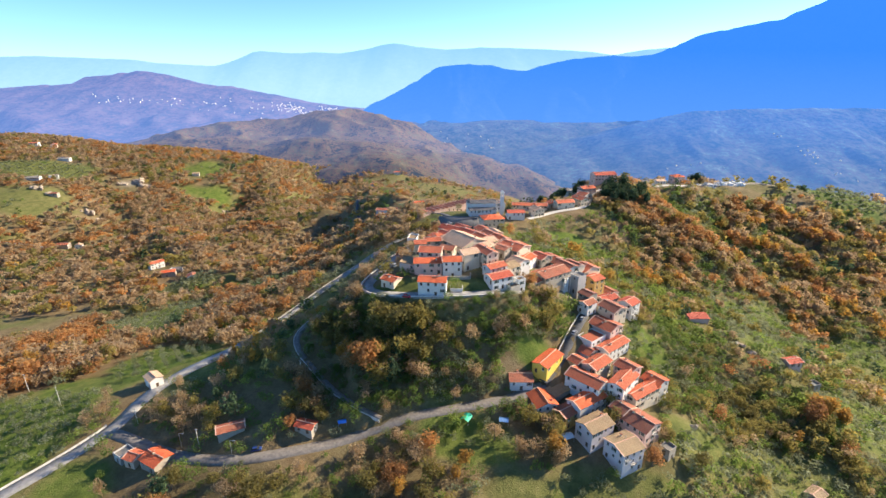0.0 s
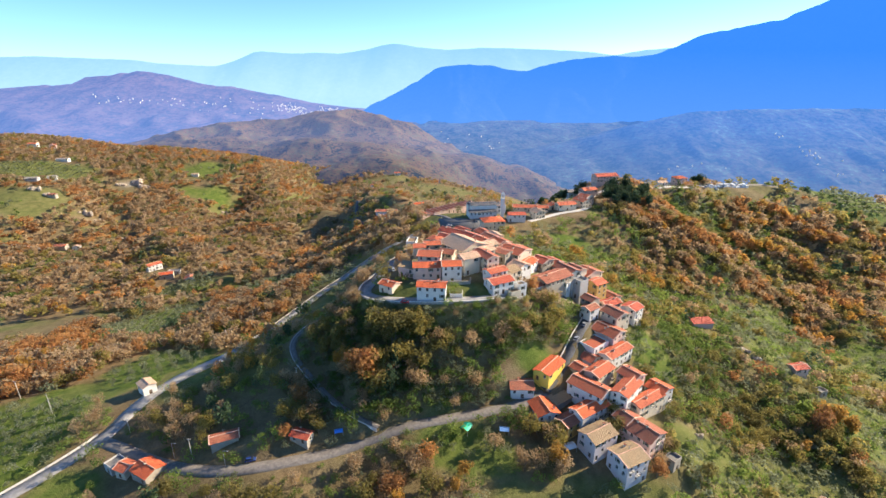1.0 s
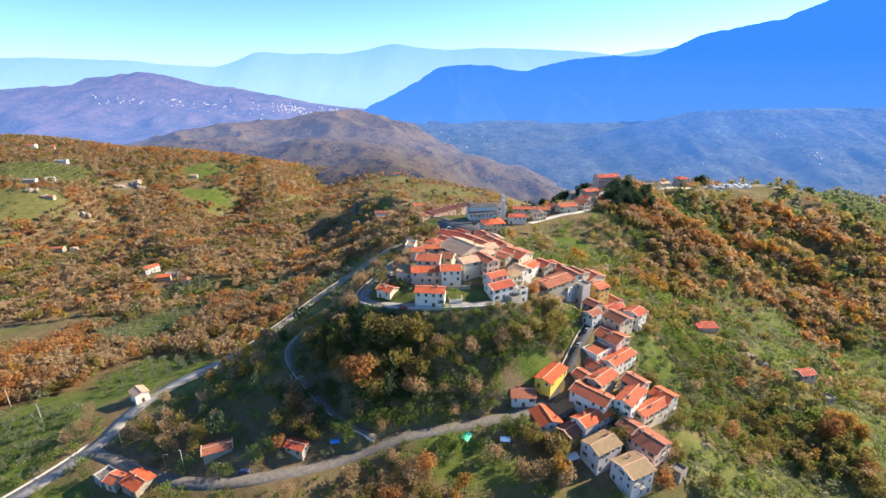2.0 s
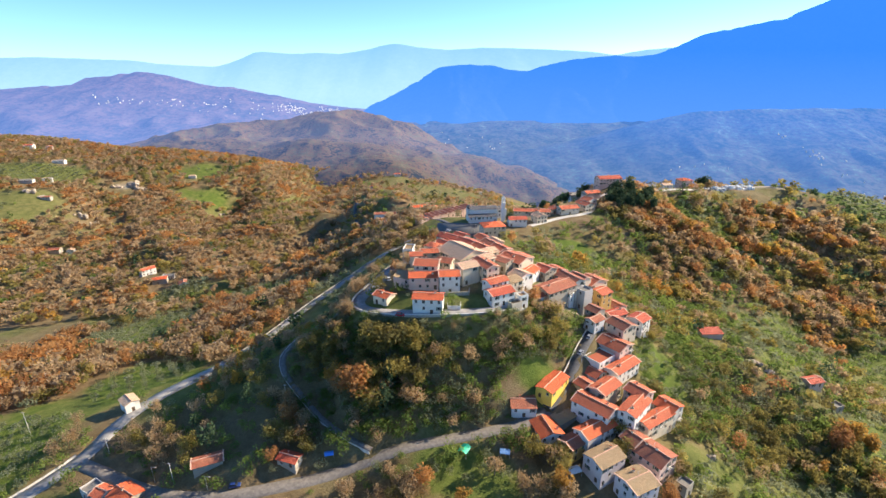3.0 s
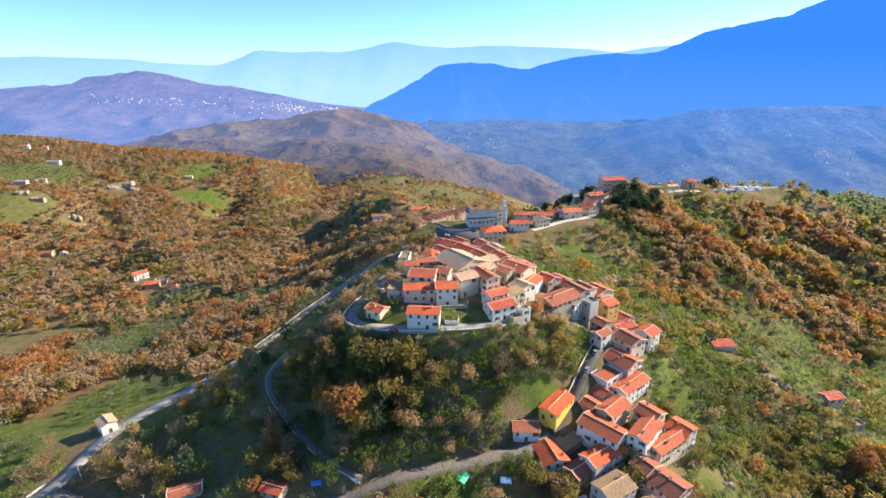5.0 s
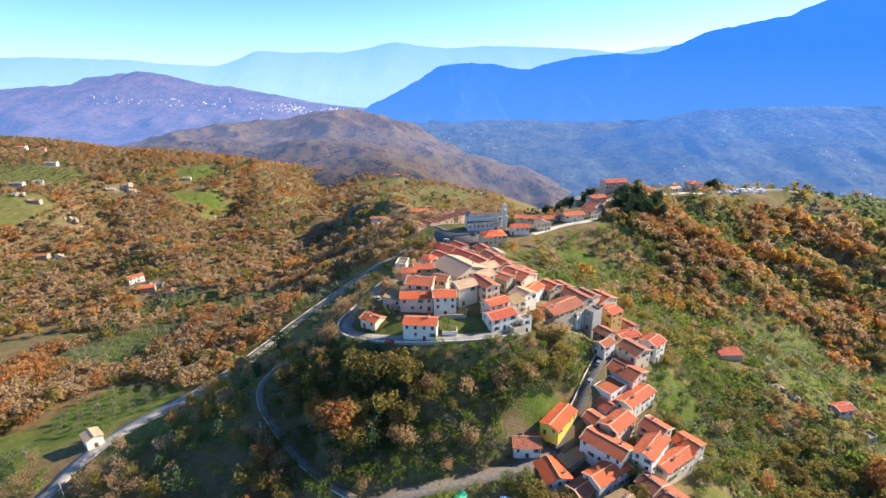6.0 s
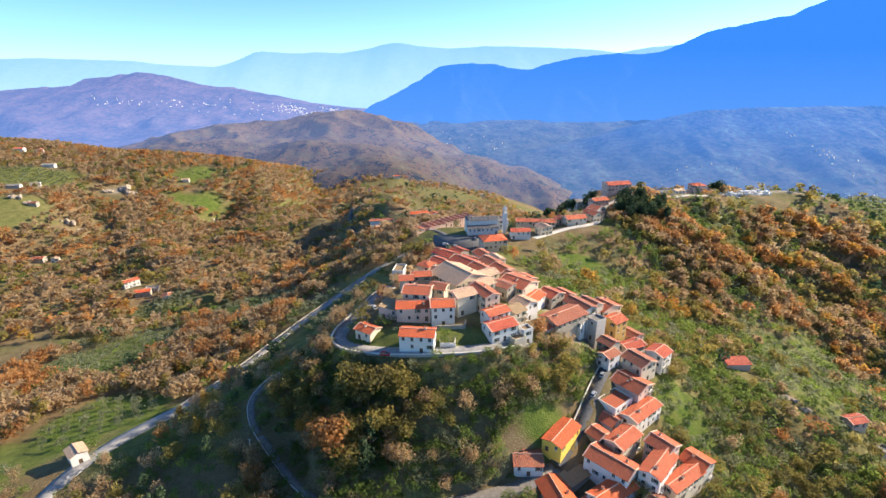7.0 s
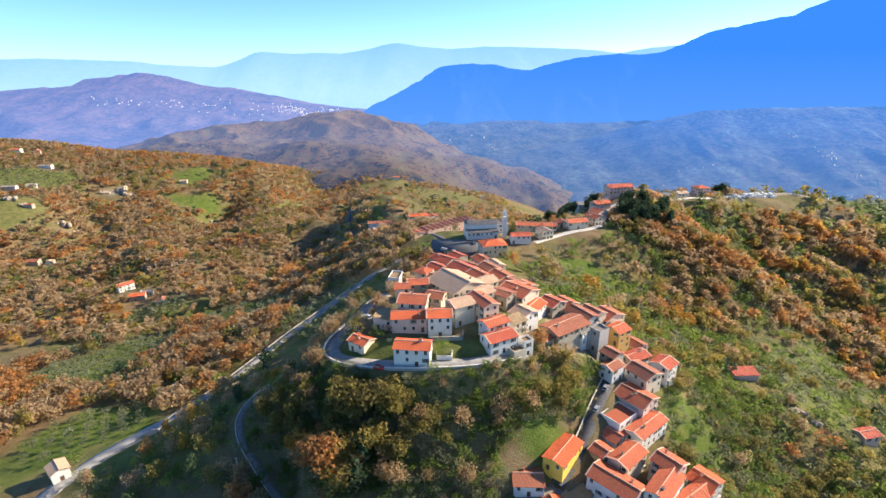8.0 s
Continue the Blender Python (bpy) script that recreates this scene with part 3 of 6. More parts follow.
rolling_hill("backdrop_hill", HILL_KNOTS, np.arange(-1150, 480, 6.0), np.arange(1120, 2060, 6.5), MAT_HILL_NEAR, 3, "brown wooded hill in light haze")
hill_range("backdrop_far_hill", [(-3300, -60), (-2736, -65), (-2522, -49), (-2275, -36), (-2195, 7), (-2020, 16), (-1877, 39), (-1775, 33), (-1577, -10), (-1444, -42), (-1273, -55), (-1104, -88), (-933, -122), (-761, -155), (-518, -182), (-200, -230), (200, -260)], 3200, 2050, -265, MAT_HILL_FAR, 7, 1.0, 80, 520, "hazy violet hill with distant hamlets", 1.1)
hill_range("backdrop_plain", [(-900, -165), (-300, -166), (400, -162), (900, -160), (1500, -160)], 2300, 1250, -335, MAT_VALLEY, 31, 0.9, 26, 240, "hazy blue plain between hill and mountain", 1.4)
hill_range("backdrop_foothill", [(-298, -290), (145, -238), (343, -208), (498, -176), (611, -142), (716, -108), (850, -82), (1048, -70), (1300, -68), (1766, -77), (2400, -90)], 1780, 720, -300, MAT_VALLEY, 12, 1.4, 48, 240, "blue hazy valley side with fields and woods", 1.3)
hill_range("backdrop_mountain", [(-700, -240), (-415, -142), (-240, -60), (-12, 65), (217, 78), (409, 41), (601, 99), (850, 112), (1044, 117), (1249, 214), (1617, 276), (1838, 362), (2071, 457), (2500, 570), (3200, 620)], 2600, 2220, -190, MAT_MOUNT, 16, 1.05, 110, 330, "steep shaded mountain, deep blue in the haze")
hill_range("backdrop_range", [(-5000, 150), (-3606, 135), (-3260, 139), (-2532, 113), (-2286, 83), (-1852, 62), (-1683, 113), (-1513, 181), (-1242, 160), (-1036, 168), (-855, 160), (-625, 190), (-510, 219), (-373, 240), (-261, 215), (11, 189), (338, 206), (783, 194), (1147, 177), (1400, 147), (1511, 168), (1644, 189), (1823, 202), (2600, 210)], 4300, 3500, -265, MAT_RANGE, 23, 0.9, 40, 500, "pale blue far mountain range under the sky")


# Building blocks for houses
FOOTPRINTS = []

def part(name, bm, material, parent, label=""):
    """One mesh object under a thing or under a part."""
    me = bpy.data.meshes.new(name)
    bm.to_mesh(me)
    bm.free()
    me.materials.append(material)
    ob = new(name, me)
    ob.parent = parent
    return tagged(ob, label) if label else ob


def thing(name, x, y, z, turn=0.0, label="", category="", group=""):
    e = new(name)
    e.empty_display_size = 0.5
    e.matrix_world = pose(x, y, z, 0, 0, turn)
    return tagged(e, label, category, group)


def add_box(bm, x0, x1, y0, y1, z0, z1):
    v = [bm.verts.new(p) for p in ((x0, y0, z0), (x1, y0, z0), (x1, y1, z0), (x0, y1, z0), (x0, y0, z1), (x1, y0, z1), (x1, y1, z1), (x0, y1, z1))]
    for f in ((3, 2, 1, 0), (4, 5, 6, 7), (0, 1, 5, 4), (1, 2, 6, 5), (2, 3, 7, 6), (3, 0, 4, 7)):
        bm.faces.new([v[i] for i in f])
    return v


def box(*size):
    bm = bmesh.new()
    add_box(bm, *size)
    return bm


def shared(name, data, parent, m, label=""):
    ob = new(name, data)
    ob.parent = parent
    ob.matrix_local = m
    return tagged(ob, label) if label else ob


WALLS = {
    "white": plaster("white_plaster", (0.8, 0.78, 0.74), (0.62, 0.58, 0.52)),
    "cream": plaster("cream_plaster", (0.76, 0.66, 0.5), (0.56, 0.47, 0.36)),
    "pink": plaster("pink_plaster", (0.74, 0.53, 0.44), (0.58, 0.42, 0.36)),
    "yellow": plaster("yellow_paint", (0.85, 0.62, 0.1), (0.72, 0.5, 0.12)),
    "ochre": plaster("ochre_plaster", (0.74, 0.45, 0.13), (0.55, 0.34, 0.14)),
    "stone": plaster("rubble_wall", (0.46, 0.4, 0.32), (0.3, 0.26, 0.21), 0.95),
    "grey": plaster("grey_render", (0.55, 0.53, 0.5), (0.4, 0.38, 0.35)),
    "lilac": plaster("pale_lilac_plaster", (0.74, 0.66, 0.66), (0.58, 0.52, 0.52)),
}
ROOFS = {
    "new": tiles("new_clay_tiles", (0.84, 0.175, 0.055), (0.66, 0.115, 0.04), aged=0.15),
    "orange": tiles("orange_clay_tiles", (0.74, 0.18, 0.075), (0.5, 0.11, 0.05), aged=0.3),
    "red": tiles("red_clay_tiles", (0.68, 0.13, 0.06), (0.46, 0.08, 0.045), aged=0.2),
    "brown": tiles("old_brown_tiles", (0.52, 0.165, 0.085), (0.34, 0.1, 0.055), aged=0.45),
    "tan": tiles("lichened_tan_tiles", (0.5, 0.34, 0.18), (0.34, 0.22, 0.12), (0.3, 0.26, 0.15), 0.6),
    "pale": tiles("sun_bleached_tiles", (0.76, 0.52, 0.34), (0.6, 0.37, 0.23), aged=0.25),
    "slate": tiles("dark_slate_tiles", (0.13, 0.13, 0.14), (0.09, 0.09, 0.1), aged=0.15),
    "grey": tiles("grey_cement_tiles", (0.4, 0.37, 0.33), (0.3, 0.27, 0.23), aged=0.4),
}
WALL_WORDS = {"white": "white plaster", "cream": "cream plaster", "pink": "faded pink plaster", "yellow": "bright yellow painted", "ochre": "ochre plaster", "stone": "rough stone", "grey": "grey rendered", "lilac": "pale lilac plaster"}
ROOF_WORDS = {"new": "bright new orange", "orange": "orange clay", "red": "dark red clay", "brown": "old brown", "tan": "lichened tan", "pale": "sun-bleached", "grey": "grey cement", "slate": "dark slate"}
MAT_TIMBER = plain("dark_timber", (0.12, 0.075, 0.045), 0.7, 0, 0.3, 5)
MAT_SHUTTER = plain("green_shutter_paint", (0.09, 0.13, 0.09), 0.6, 0, 0.2, 4)
MAT_FRAME = plain("painted_window_frame", (0.45, 0.42, 0.38), 0.6, 0, 0.15, 5)
MAT_METAL = plain("galvanised_metal", (0.45, 0.46, 0.47), 0.45, 0.7, 0.2, 3)
MAT_GLASS, _nt, _b = nodes_of("dark_window_glass")
_b.inputs["Base Color"].default_value = (0.03, 0.035, 0.045, 1)
_b.inputs["Roughness"].default_value = 0.12


def data_of(bm, name, material):
    me = bpy.data.meshes.new(name)
    bm.to_mesh(me)
    bm.free()
    me.materials.append(material)
    return me


def frame_data(w, h):
    """A window frame with a middle bar, in the plane y = 0, facing -y."""
    bm, t = bmesh.new(), 0.09
    add_box(bm, -w / 2, w / 2, -0.05, 0.03, h - t, h)
    add_box(bm, -w / 2, w / 2, -0.05, 0.03, 0, t)
    add_box(bm, -w / 2, -w / 2 + t, -0.05, 0.03, t, h - t)
    add_box(bm, w / 2 - t, w / 2, -0.05, 0.03, t, h - t)
    add_box(bm, -0.04, 0.04, -0.05, 0.03, t, h - t)
    return data_of(bm, "window", MAT_FRAME)


WIN_W, WIN_H, DOOR_W, DOOR_H = 1.1, 1.5, 1.25, 2.15
FRAME = frame_data(WIN_W, WIN_H)
PANE = data_of(box(-WIN_W / 2 + 0.02, WIN_W / 2 - 0.02, -0.01, 0.01, 0.02, WIN_H - 0.02), "pane", MAT_GLASS)
SILL = data_of(box(-WIN_W / 2 - 0.12, WIN_W / 2 + 0.12, -0.32, 0.02, -0.1, 0.0), "sill", MAT_KERB)
SHUT = data_of(box(-0.26, 0.26, -0.035, 0.035, 0, WIN_H), "shutter", MAT_SHUTTER)
DOOR = data_of(box(-DOOR_W / 2, DOOR_W / 2, -0.04, 0.04, 0, DOOR_H), "door", MAT_TIMBER)
KNOB = data_of(box(-0.05, 0.05, -0.1, 0, 0, 0.12), "handle", MAT_METAL)


def wall_side(bm, m, length, top, bottom, holes):
    """One side of a house in the plane y = 0 of m, facing -y, with recessed openings."""
    xs = sorted({0.0, length, *(v for h in holes for v in (h[0], h[1]))})
    zs = sorted({bottom, top, *(v for h in holes for v in (h[2], h[3]))})
    for a, b in zip(xs, xs[1:]):
        for c, d in zip(zs, zs[1:]):
            hole = any(h[0] <= a and b <= h[1] and h[2] <= c and d <= h[3] for h in holes)
            deep = 0.28 if hole else 0.0
            bm.faces.new([bm.verts.new(m @ Vector(p)) for p in ((a, deep, c), (b, deep, c), (b, deep, d), (a, deep, d))])
    for a, b, c, d in holes:
        for q in (((a, 0, c), (a, 0, d), (a, 0.28, d), (a, 0.28, c)), ((b, 0, d), (b, 0, c), (b, 0.28, c), (b, 0.28, d)), ((a, 0, d), (b, 0, d), (b, 0.28, d), (a, 0.28, d)), ((b, 0, c), (a, 0, c), (a, 0.28, c), (b, 0.28, c))):
            bm.faces.new([bm.verts.new(m @ Vector(p)) for p in q])


def roof_slab(bm, corners, thick, uv, flip=False):
    """A tiled slope from four corners (eave, eave, ridge, ridge), with thickness and tile coordinates in metres."""
    p = [Vector(c) for c in corners]
    n = (p[1] - p[0]).cross(p[3] - p[0]).normalized()
    if n.z < 0:
        n = -n
    lo = [bm.verts.new(q - n * thick * 0.5) for q in p]
    hi = [bm.verts.new(q + n * thick * 0.5) for q in p]
    along = (p[1] - p[0]).normalized()
    up = n.cross(along)
    for quad in ([hi[0], hi[1], hi[2], hi[3]], [lo[3], lo[2], lo[1], lo[0]], *([lo[i], lo[(i + 1) % 4], hi[(i + 1) % 4], hi[i]] for i in range(4))):
        f = bm.faces.new(quad)
        for loop in f.loops:
            q = loop.vert.co - p[0]
            loop[uv].uv = (q.dot(along), q.dot(up))


# sunlight put into the colour: pale strips along ridges and gable edges
MAT_RIDGE = plain("sunlit_tone_ridge_tiles", (0.72, 0.42, 0.29), 0.9, 0, 0.3, 2.0)
MAT_VERGE = plain("sunlit_tone_verge", (0.74, 0.47, 0.34), 0.9, 0, 0.2, 2.0)
MAT_RAIL = plain("dark_iron_rail", (0.06, 0.06, 0.065), 0.5, 0.6, 0.2, 4)


def caps(house, ridge, w, d, h, rise, over, pitch, up, rng):
    """Ridge tiles, and on some houses a verge on both gables, coloured pale like sunlit roof edges."""
    length, half = (w, d / 2) if ridge == "u" else (d, w / 2)
    spin = Matrix.Identity(4) if ridge == "u" else Matrix.Rotation(radians(90), 4, "Z")
    bm = bmesh.new()
    bmesh.ops.create_cone(bm, cap_ends=True, segments=6, radius1=0.19, radius2=0.19, depth=length + 2 * over, matrix=spin @ Matrix.Translation((0, 0, h + rise + up + 0.07)) @ Matrix.Rotation(radians(90), 4, "Y"))
    part("ridge_cap", bm, MAT_RIDGE, house, "ridge tiles in a pale sunlit tone")
    if rng.random() > 0.55:
        return
    for end in (-1, 1):
        bm = bmesh.new()
        x0 = end * (length / 2 + over) - 0.2
        for s in (-1, 1):
            y0, z0, z1 = s * (half + over + 0.03), h - over * pitch + up, h + rise + up
            v = [bm.verts.new(spin @ Vector(p)) for p in ((x0, y0, z0 - 0.12), (x0 + 0.4, y0, z0 - 0.12), (x0 + 0.4, 0, z1 - 0.12), (x0, 0, z1 - 0.12), (x0, y0, z0 + 0.19), (x0 + 0.4, y0, z0 + 0.19), (x0 + 0.4, 0, z1 + 0.19), (x0, 0, z1 + 0.19))]
            for f in ((3, 2, 1, 0), (4, 5, 6, 7), (0, 1, 5, 4), (1, 2, 6, 5), (2, 3, 7, 6), (3, 0, 4, 7)):
                bm.faces.new([v[i] for i in f])
        bmesh.ops.recalc_face_normals(bm, faces=bm.faces)
        part("verge", bm, MAT_VERGE, house, "gable verge in a pale sunlit tone")


def balcony(house, m, at, z):
    """A thin slab with an iron rail before an upper window."""
    bm = bmesh.new()
    add_box(bm, at - 1.1, at + 1.1, -1.0, 0.05, z - 0.42, z - 0.28)
    bm.transform(m)
    slab = part("balcony", bm, MAT_KERB, house, "small concrete balcony")
    bm = bmesh.new()
    for zz in (z - 0.25, z + 0.62):
        add_box(bm, at - 1.08, at + 1.08, -0.98, -0.93, zz, zz + 0.06)
    for i in range(9):
        x = at - 1.06 + 2.12 * i / 8
        add_box(bm, x - 0.02, x + 0.02, -0.97, -0.94, z - 0.28, z + 0.62)
    for x in (at - 1.08, at + 1.03):
        add_box(bm, x, x + 0.05, -0.98, 0.0, z + 0.6, z + 0.66)
    bm.transform(m)
    part("railing", bm, MAT_RAIL, slab, "dark iron railing")


def make_house(name, x, y, eave, w, d, turn, ridge="u", wall="white", roof="orange", pitch=0.34, chimneys=1, seed=0, label="", category="house", group="village houses", extra_low=0.0, windows=True, over=0.4):
    """A house with its eaves at a given height. ridge: u or v (along its x or y), shed, hip or flat."""
    rng = random.Random(seed * 7 + int(x * 3) + int(y * 5))
    ca, sa = math.cos(radians(turn)), math.sin(radians(turn))
    cx = [x + a * w / 2 * ca - b * d / 2 * sa for a, b in ((-1, -1), (1, -1), (1, 1), (-1, 1))]
    cy = [y + a * w / 2 * sa + b * d / 2 * ca for a, b in ((-1, -1), (1, -1), (1, 1), (-1, 1))]
    ground_z = land(cx, cy)
    low = min(float(ground_z.min()) - 0.6, eave - 2.6) - extra_low
    h = eave - low
    word = label or f"{WALL_WORDS[wall]} village house with {ROOF_WORDS[roof]} roof tiles"
    FOOTPRINTS.append((x, y, math.hypot(w, d) / 2))
    house = thing(name, x, y, low, turn, word, category, group)
    span = d if ridge == "u" else w
    rise = {"u": d / 2 * pitch, "v": w / 2 * pitch, "hip": min(w, d) / 2 * pitch, "shed": d * pitch * 0.6, "flat": 0.0}[ridge]
    bm = bmesh.new()
    sides = [(Matrix.Translation((-w / 2, -d / 2, 0)), w), (Matrix.Translation((-w / 2, d / 2, 0)) @ Matrix.Rotation(radians(-90), 4, "Z"), d),
             (Matrix.Translation((w / 2, -d / 2, 0)) @ Matrix.Rotation(radians(90), 4, "Z"), d), (Matrix.Translation((w / 2, d / 2, 0)) @ Matrix.Rotation(radians(180), 4, "Z"), w)]
    floor_of = [float(max(ground_z[0], ground_z[1])), float(max(ground_z[0], ground_z[3])), float(max(ground_z[1], ground_z[2])), float(max(ground_z[2], ground_z[3]))]
    for k, (m, length) in enumerate(sides):
        holes, made = [], []
        base = max(0.3, floor_of[k] - low)
        room = h - base
        if windows and room > 2.2 and length > 2.6:
            storeys = max(1, min(3, int((room + 0.5) / 2.9)))
            cols = max(1, int((length - 0.6) / 2.7))
            doorway = rng.randrange(cols) if k < 2 or rng.random() < 0.3 else -1
            for c in range(cols):
                at = length * (c + 0.5) / cols + rng.uniform(-0.15, 0.15)
                for s in range(storeys):
                    z = h - 0.45 - WIN_H - (storeys - 1 - s) * 2.85
                    if s == 0 and c == doorway and base + DOOR_H + 0.3 < h and (storeys == 1 or z + WIN_H > base):
                        holes.append((at - DOOR_W / 2, at + DOOR_W / 2, base, base + DOOR_H))
                        made.append(("door", at, base))
                    elif z > base + 0.4 and rng.random() < (0.85 if k < 2 else 0.66):
                        holes.append((at - WIN_W / 2, at + WIN_W / 2, z, z + WIN_H))
                        made.append(("window", at, z))
        wall_side(bm, m, length, h, 0, holes)
        for kind, at, z in made:
            here = m @ Matrix.Translation((at, 0.2, z))
            if kind == "door":
                dr = shared("door", DOOR, house, here, "dark wooden door")
                shared("handle", KNOB, dr, Matrix.Translation((0.4, -0.04, 1.0)))
            else:
                wi = shared("window", FRAME, house, here)
                shared("pane", PANE, wi, Matrix.Translation((0, 0.0, 0)))
                shared("sill", SILL, wi, Matrix.Identity(4))
                if k == 0 and z > base + 2.6 and rng.random() < 0.16 and group == "village houses":
                    balcony(house, m, at, z)
                if k < 2 and rng.random() < 0.3:
                    for sgn in (-1, 1):
                        shared("shutter", SHUT, wi, Matrix.Translation((sgn * (WIN_W / 2 + 0.28), -0.25, 0)), "green painted shutter")
    top = [bm.verts.new((a * w / 2, b * d / 2, h)) for a, b in ((-1, -1), (1, -1), (1, 1), (-1, 1))]
    bm.faces.new(top)
    if ridge == "u":
        for s in (-1, 1):
            q = [bm.verts.new((s * w / 2, -d / 2, h)), bm.verts.new((s * w / 2, d / 2, h)), bm.verts.new((s * w / 2, 0, h + rise - 0.02))]
            bm.faces.new(q if s > 0 else q[::-1])
    elif ridge == "v":
        for s in (-1, 1):
            q = [bm.verts.new((w / 2, s * d / 2, h)), bm.verts.new((-w / 2, s * d / 2, h)), bm.verts.new((0, s * d / 2, h + rise - 0.02))]
            bm.faces.new(q if s > 0 else q[::-1])
    elif ridge == "shed":
        for s in (-1, 1):
            q = [bm.verts.new((s * w / 2, -d / 2, h)), bm.verts.new((s * w / 2, d / 2, h)), bm.verts.new((s * w / 2, d / 2, h + rise - 0.02))]
            bm.faces.new(q if s > 0 else q[::-1])
        bm.faces.new([bm.verts.new(p) for p in ((w / 2, d / 2, h), (-w / 2, d / 2, h), (-w / 2, d / 2, h + rise - 0.02), (w / 2, d / 2, h + rise - 0.02))])
    part("wall", bm, WALLS[wall], house)
    bm = bmesh.new()
    uv = bm.loops.layers.uv.new("UVMap")
    up = 0.08
    if ridge == "u":
        drop = over * pitch
        for s in (-1, 1):
            roof_slab(bm, [(-w / 2 - over, s * (d / 2 + over), h - drop + up), (w / 2 + over, s * (d / 2 + over), h - drop + up), (w / 2 + over, 0, h + rise + up), (-w / 2 - over, 0, h + rise + up)], 0.16, uv)
        caps(house, "u", w, d, h, rise, over, pitch, up, rng)
    elif ridge == "v":
        drop = over * pitch
        for s in (-1, 1):
            roof_slab(bm, [(s * (w / 2 + over), -d / 2 - over, h - drop + up), (s * (w / 2 + over), d / 2 + over, h - drop + up), (0, d / 2 + over, h + rise + up), (0, -d / 2 - over, h + rise + up)], 0.16, uv)
        caps(house, "v", w, d, h, rise, over, pitch, up, rng)
    elif ridge == "shed":
        roof_slab(bm, [(-w / 2 - over, -d / 2 - over, h - over * pitch * 0.6 + up), (w / 2 + over, -d / 2 - over, h - over * pitch * 0.6 + up), (w / 2 + over, d / 2 + 0.1, h + rise + up), (-w / 2 - over, d / 2 + 0.1, h + rise + up)], 0.16, uv)
    elif ridge == "hip":
        a, b, z0 = w / 2 + over, d / 2 + over, h - over * pitch + up
        r = min(a, b)
        e, g, z1 = a - r, b - r, h + rise + up
        P = [(-a, -b, z0), (a, -b, z0), (a, b, z0), (-a, b, z0)]
        R = [(-e, -g, z1), (e + 0.01, -g, z1), (e + 0.01, g + 0.01, z1), (-e, g + 0.01, z1)]
        for i in range(4):
            roof_slab(bm, [P[i], P[(i + 1) % 4], R[(i + 1) % 4], R[i]], 0.14, uv)
    else:
        add_box(bm, -w / 2 + 0.2, w / 2 - 0.2, -d / 2 + 0.2, d / 2 - 0.2, h, h + 0.06)
        for q in ((-w / 2, w / 2, -d / 2, -d / 2 + 0.22), (-w / 2, w / 2, d / 2 - 0.22, d / 2), (-w / 2, -w / 2 + 0.22, -d / 2 + 0.22, d / 2 - 0.22), (w / 2 - 0.22, w / 2, -d / 2 + 0.22, d / 2 - 0.22)):
            part("parapet", box(*q, h, h + 0.75), WALLS[wall], house)
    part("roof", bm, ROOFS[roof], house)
    for _ in range(chimneys if ridge != "flat" else 0):
        px, py = rng.uniform(-0.3, 0.3) * w, rng.uniform(-0.3, 0.3) * d
        hz = h + rise * (1 - abs(py) / (d / 2) if ridge == "u" else 1 - abs(px) / (w / 2) if ridge == "v" else 0.5)
        ch = part("chimney", box(px - 0.28, px + 0.28, py - 0.35, py + 0.35, hz - 0.4, hz + 1.0), WALLS["cream"], house)
        part("chimney_cap", box(px - 0.4, px + 0.4, py - 0.47, py + 0.47, hz + 1.0, hz + 1.12), ROOFS["brown"], ch)
    if ridge in ("u", "v") and rng.random() < 0.5:
        a = part("aerial", box(-0.03, 0.03, -0.03, 0.03, h + rise, h + rise + 2.2), MAT_METAL, house, "thin metal roof aerial")
        part("crossbar", box(-0.6, 0.6, -0.025, 0.025, h + rise + 1.9, h + rise + 1.95), MAT_METAL, a)
    return house


# Village on the terrace: place, eaves height, size, turn, ridge, colours
make_house("house", -27.0, 210.6, -19.6, 6.0, 7.4, 57, "v", "cream", "new", label="small cream chalet with bright orange gabled roof", chimneys=1)
make_house("house", -7.6, 200.8, -15.6, 6.8, 12.2, 84, "v", "white", "new", chimneys=2)
make_house("house", -10.2, 220.5, -14.5, 8.0, 13.0, 92, "v", "pink", "new", chimneys=1)
make_house("house", -19.2, 222.3, -16.0, 8.0, 7.6, 78, "shed", "pink", "tan", pitch=0.25, chimneys=0)
make_house("house", 1.1, 217.9, -12.8, 7.6, 8.8, 94, "v", "white", "new", chimneys=1)
make_house("house", -20.0, 266.8, -19.0, 8.4, 5.2, 82, "flat", "white", "tan", label="tall pale house with a flat tan roof", chimneys=0)
make_house("house", -14.9, 244.6, -14.0, 6.2, 6.0, 96, "v", "cream", "orange", chimneys=0)
make_house("house", -8.5, 249.0, -14.0, 6.5, 8.6, 96, "v", "stone", "orange", chimneys=1)
make_house("house", -8.9, 227.4, -11.5, 9.0, 10.6, 82, "v", "cream", "orange", chimneys=1)
make_house("house", 7.9, 249.5, -14.5, 17.5, 18.2, 38, "v", "cream", "pale", pitch=0.36, label="large old ochre hall with a long pale gabled roof", chimneys=1)
make_house("house", 9.1, 225.4, -12.0, 8.4, 7.8, 28, "u", "cream", "pale", chimneys=0)
make_house("house", 17.7, 227.0, -11.8, 6.8, 12.5, 30, "v", "cream", "orange", chimneys=1)
make_house("house", 22.6, 211.0, -18.1, 11.2, 7.6, 28, "u", "white", "red", chimneys=1)
make_house("house", 21.5, 217.4, -15.9, 9.6, 6.4, 31, "u", "white", "orange", chimneys=1)
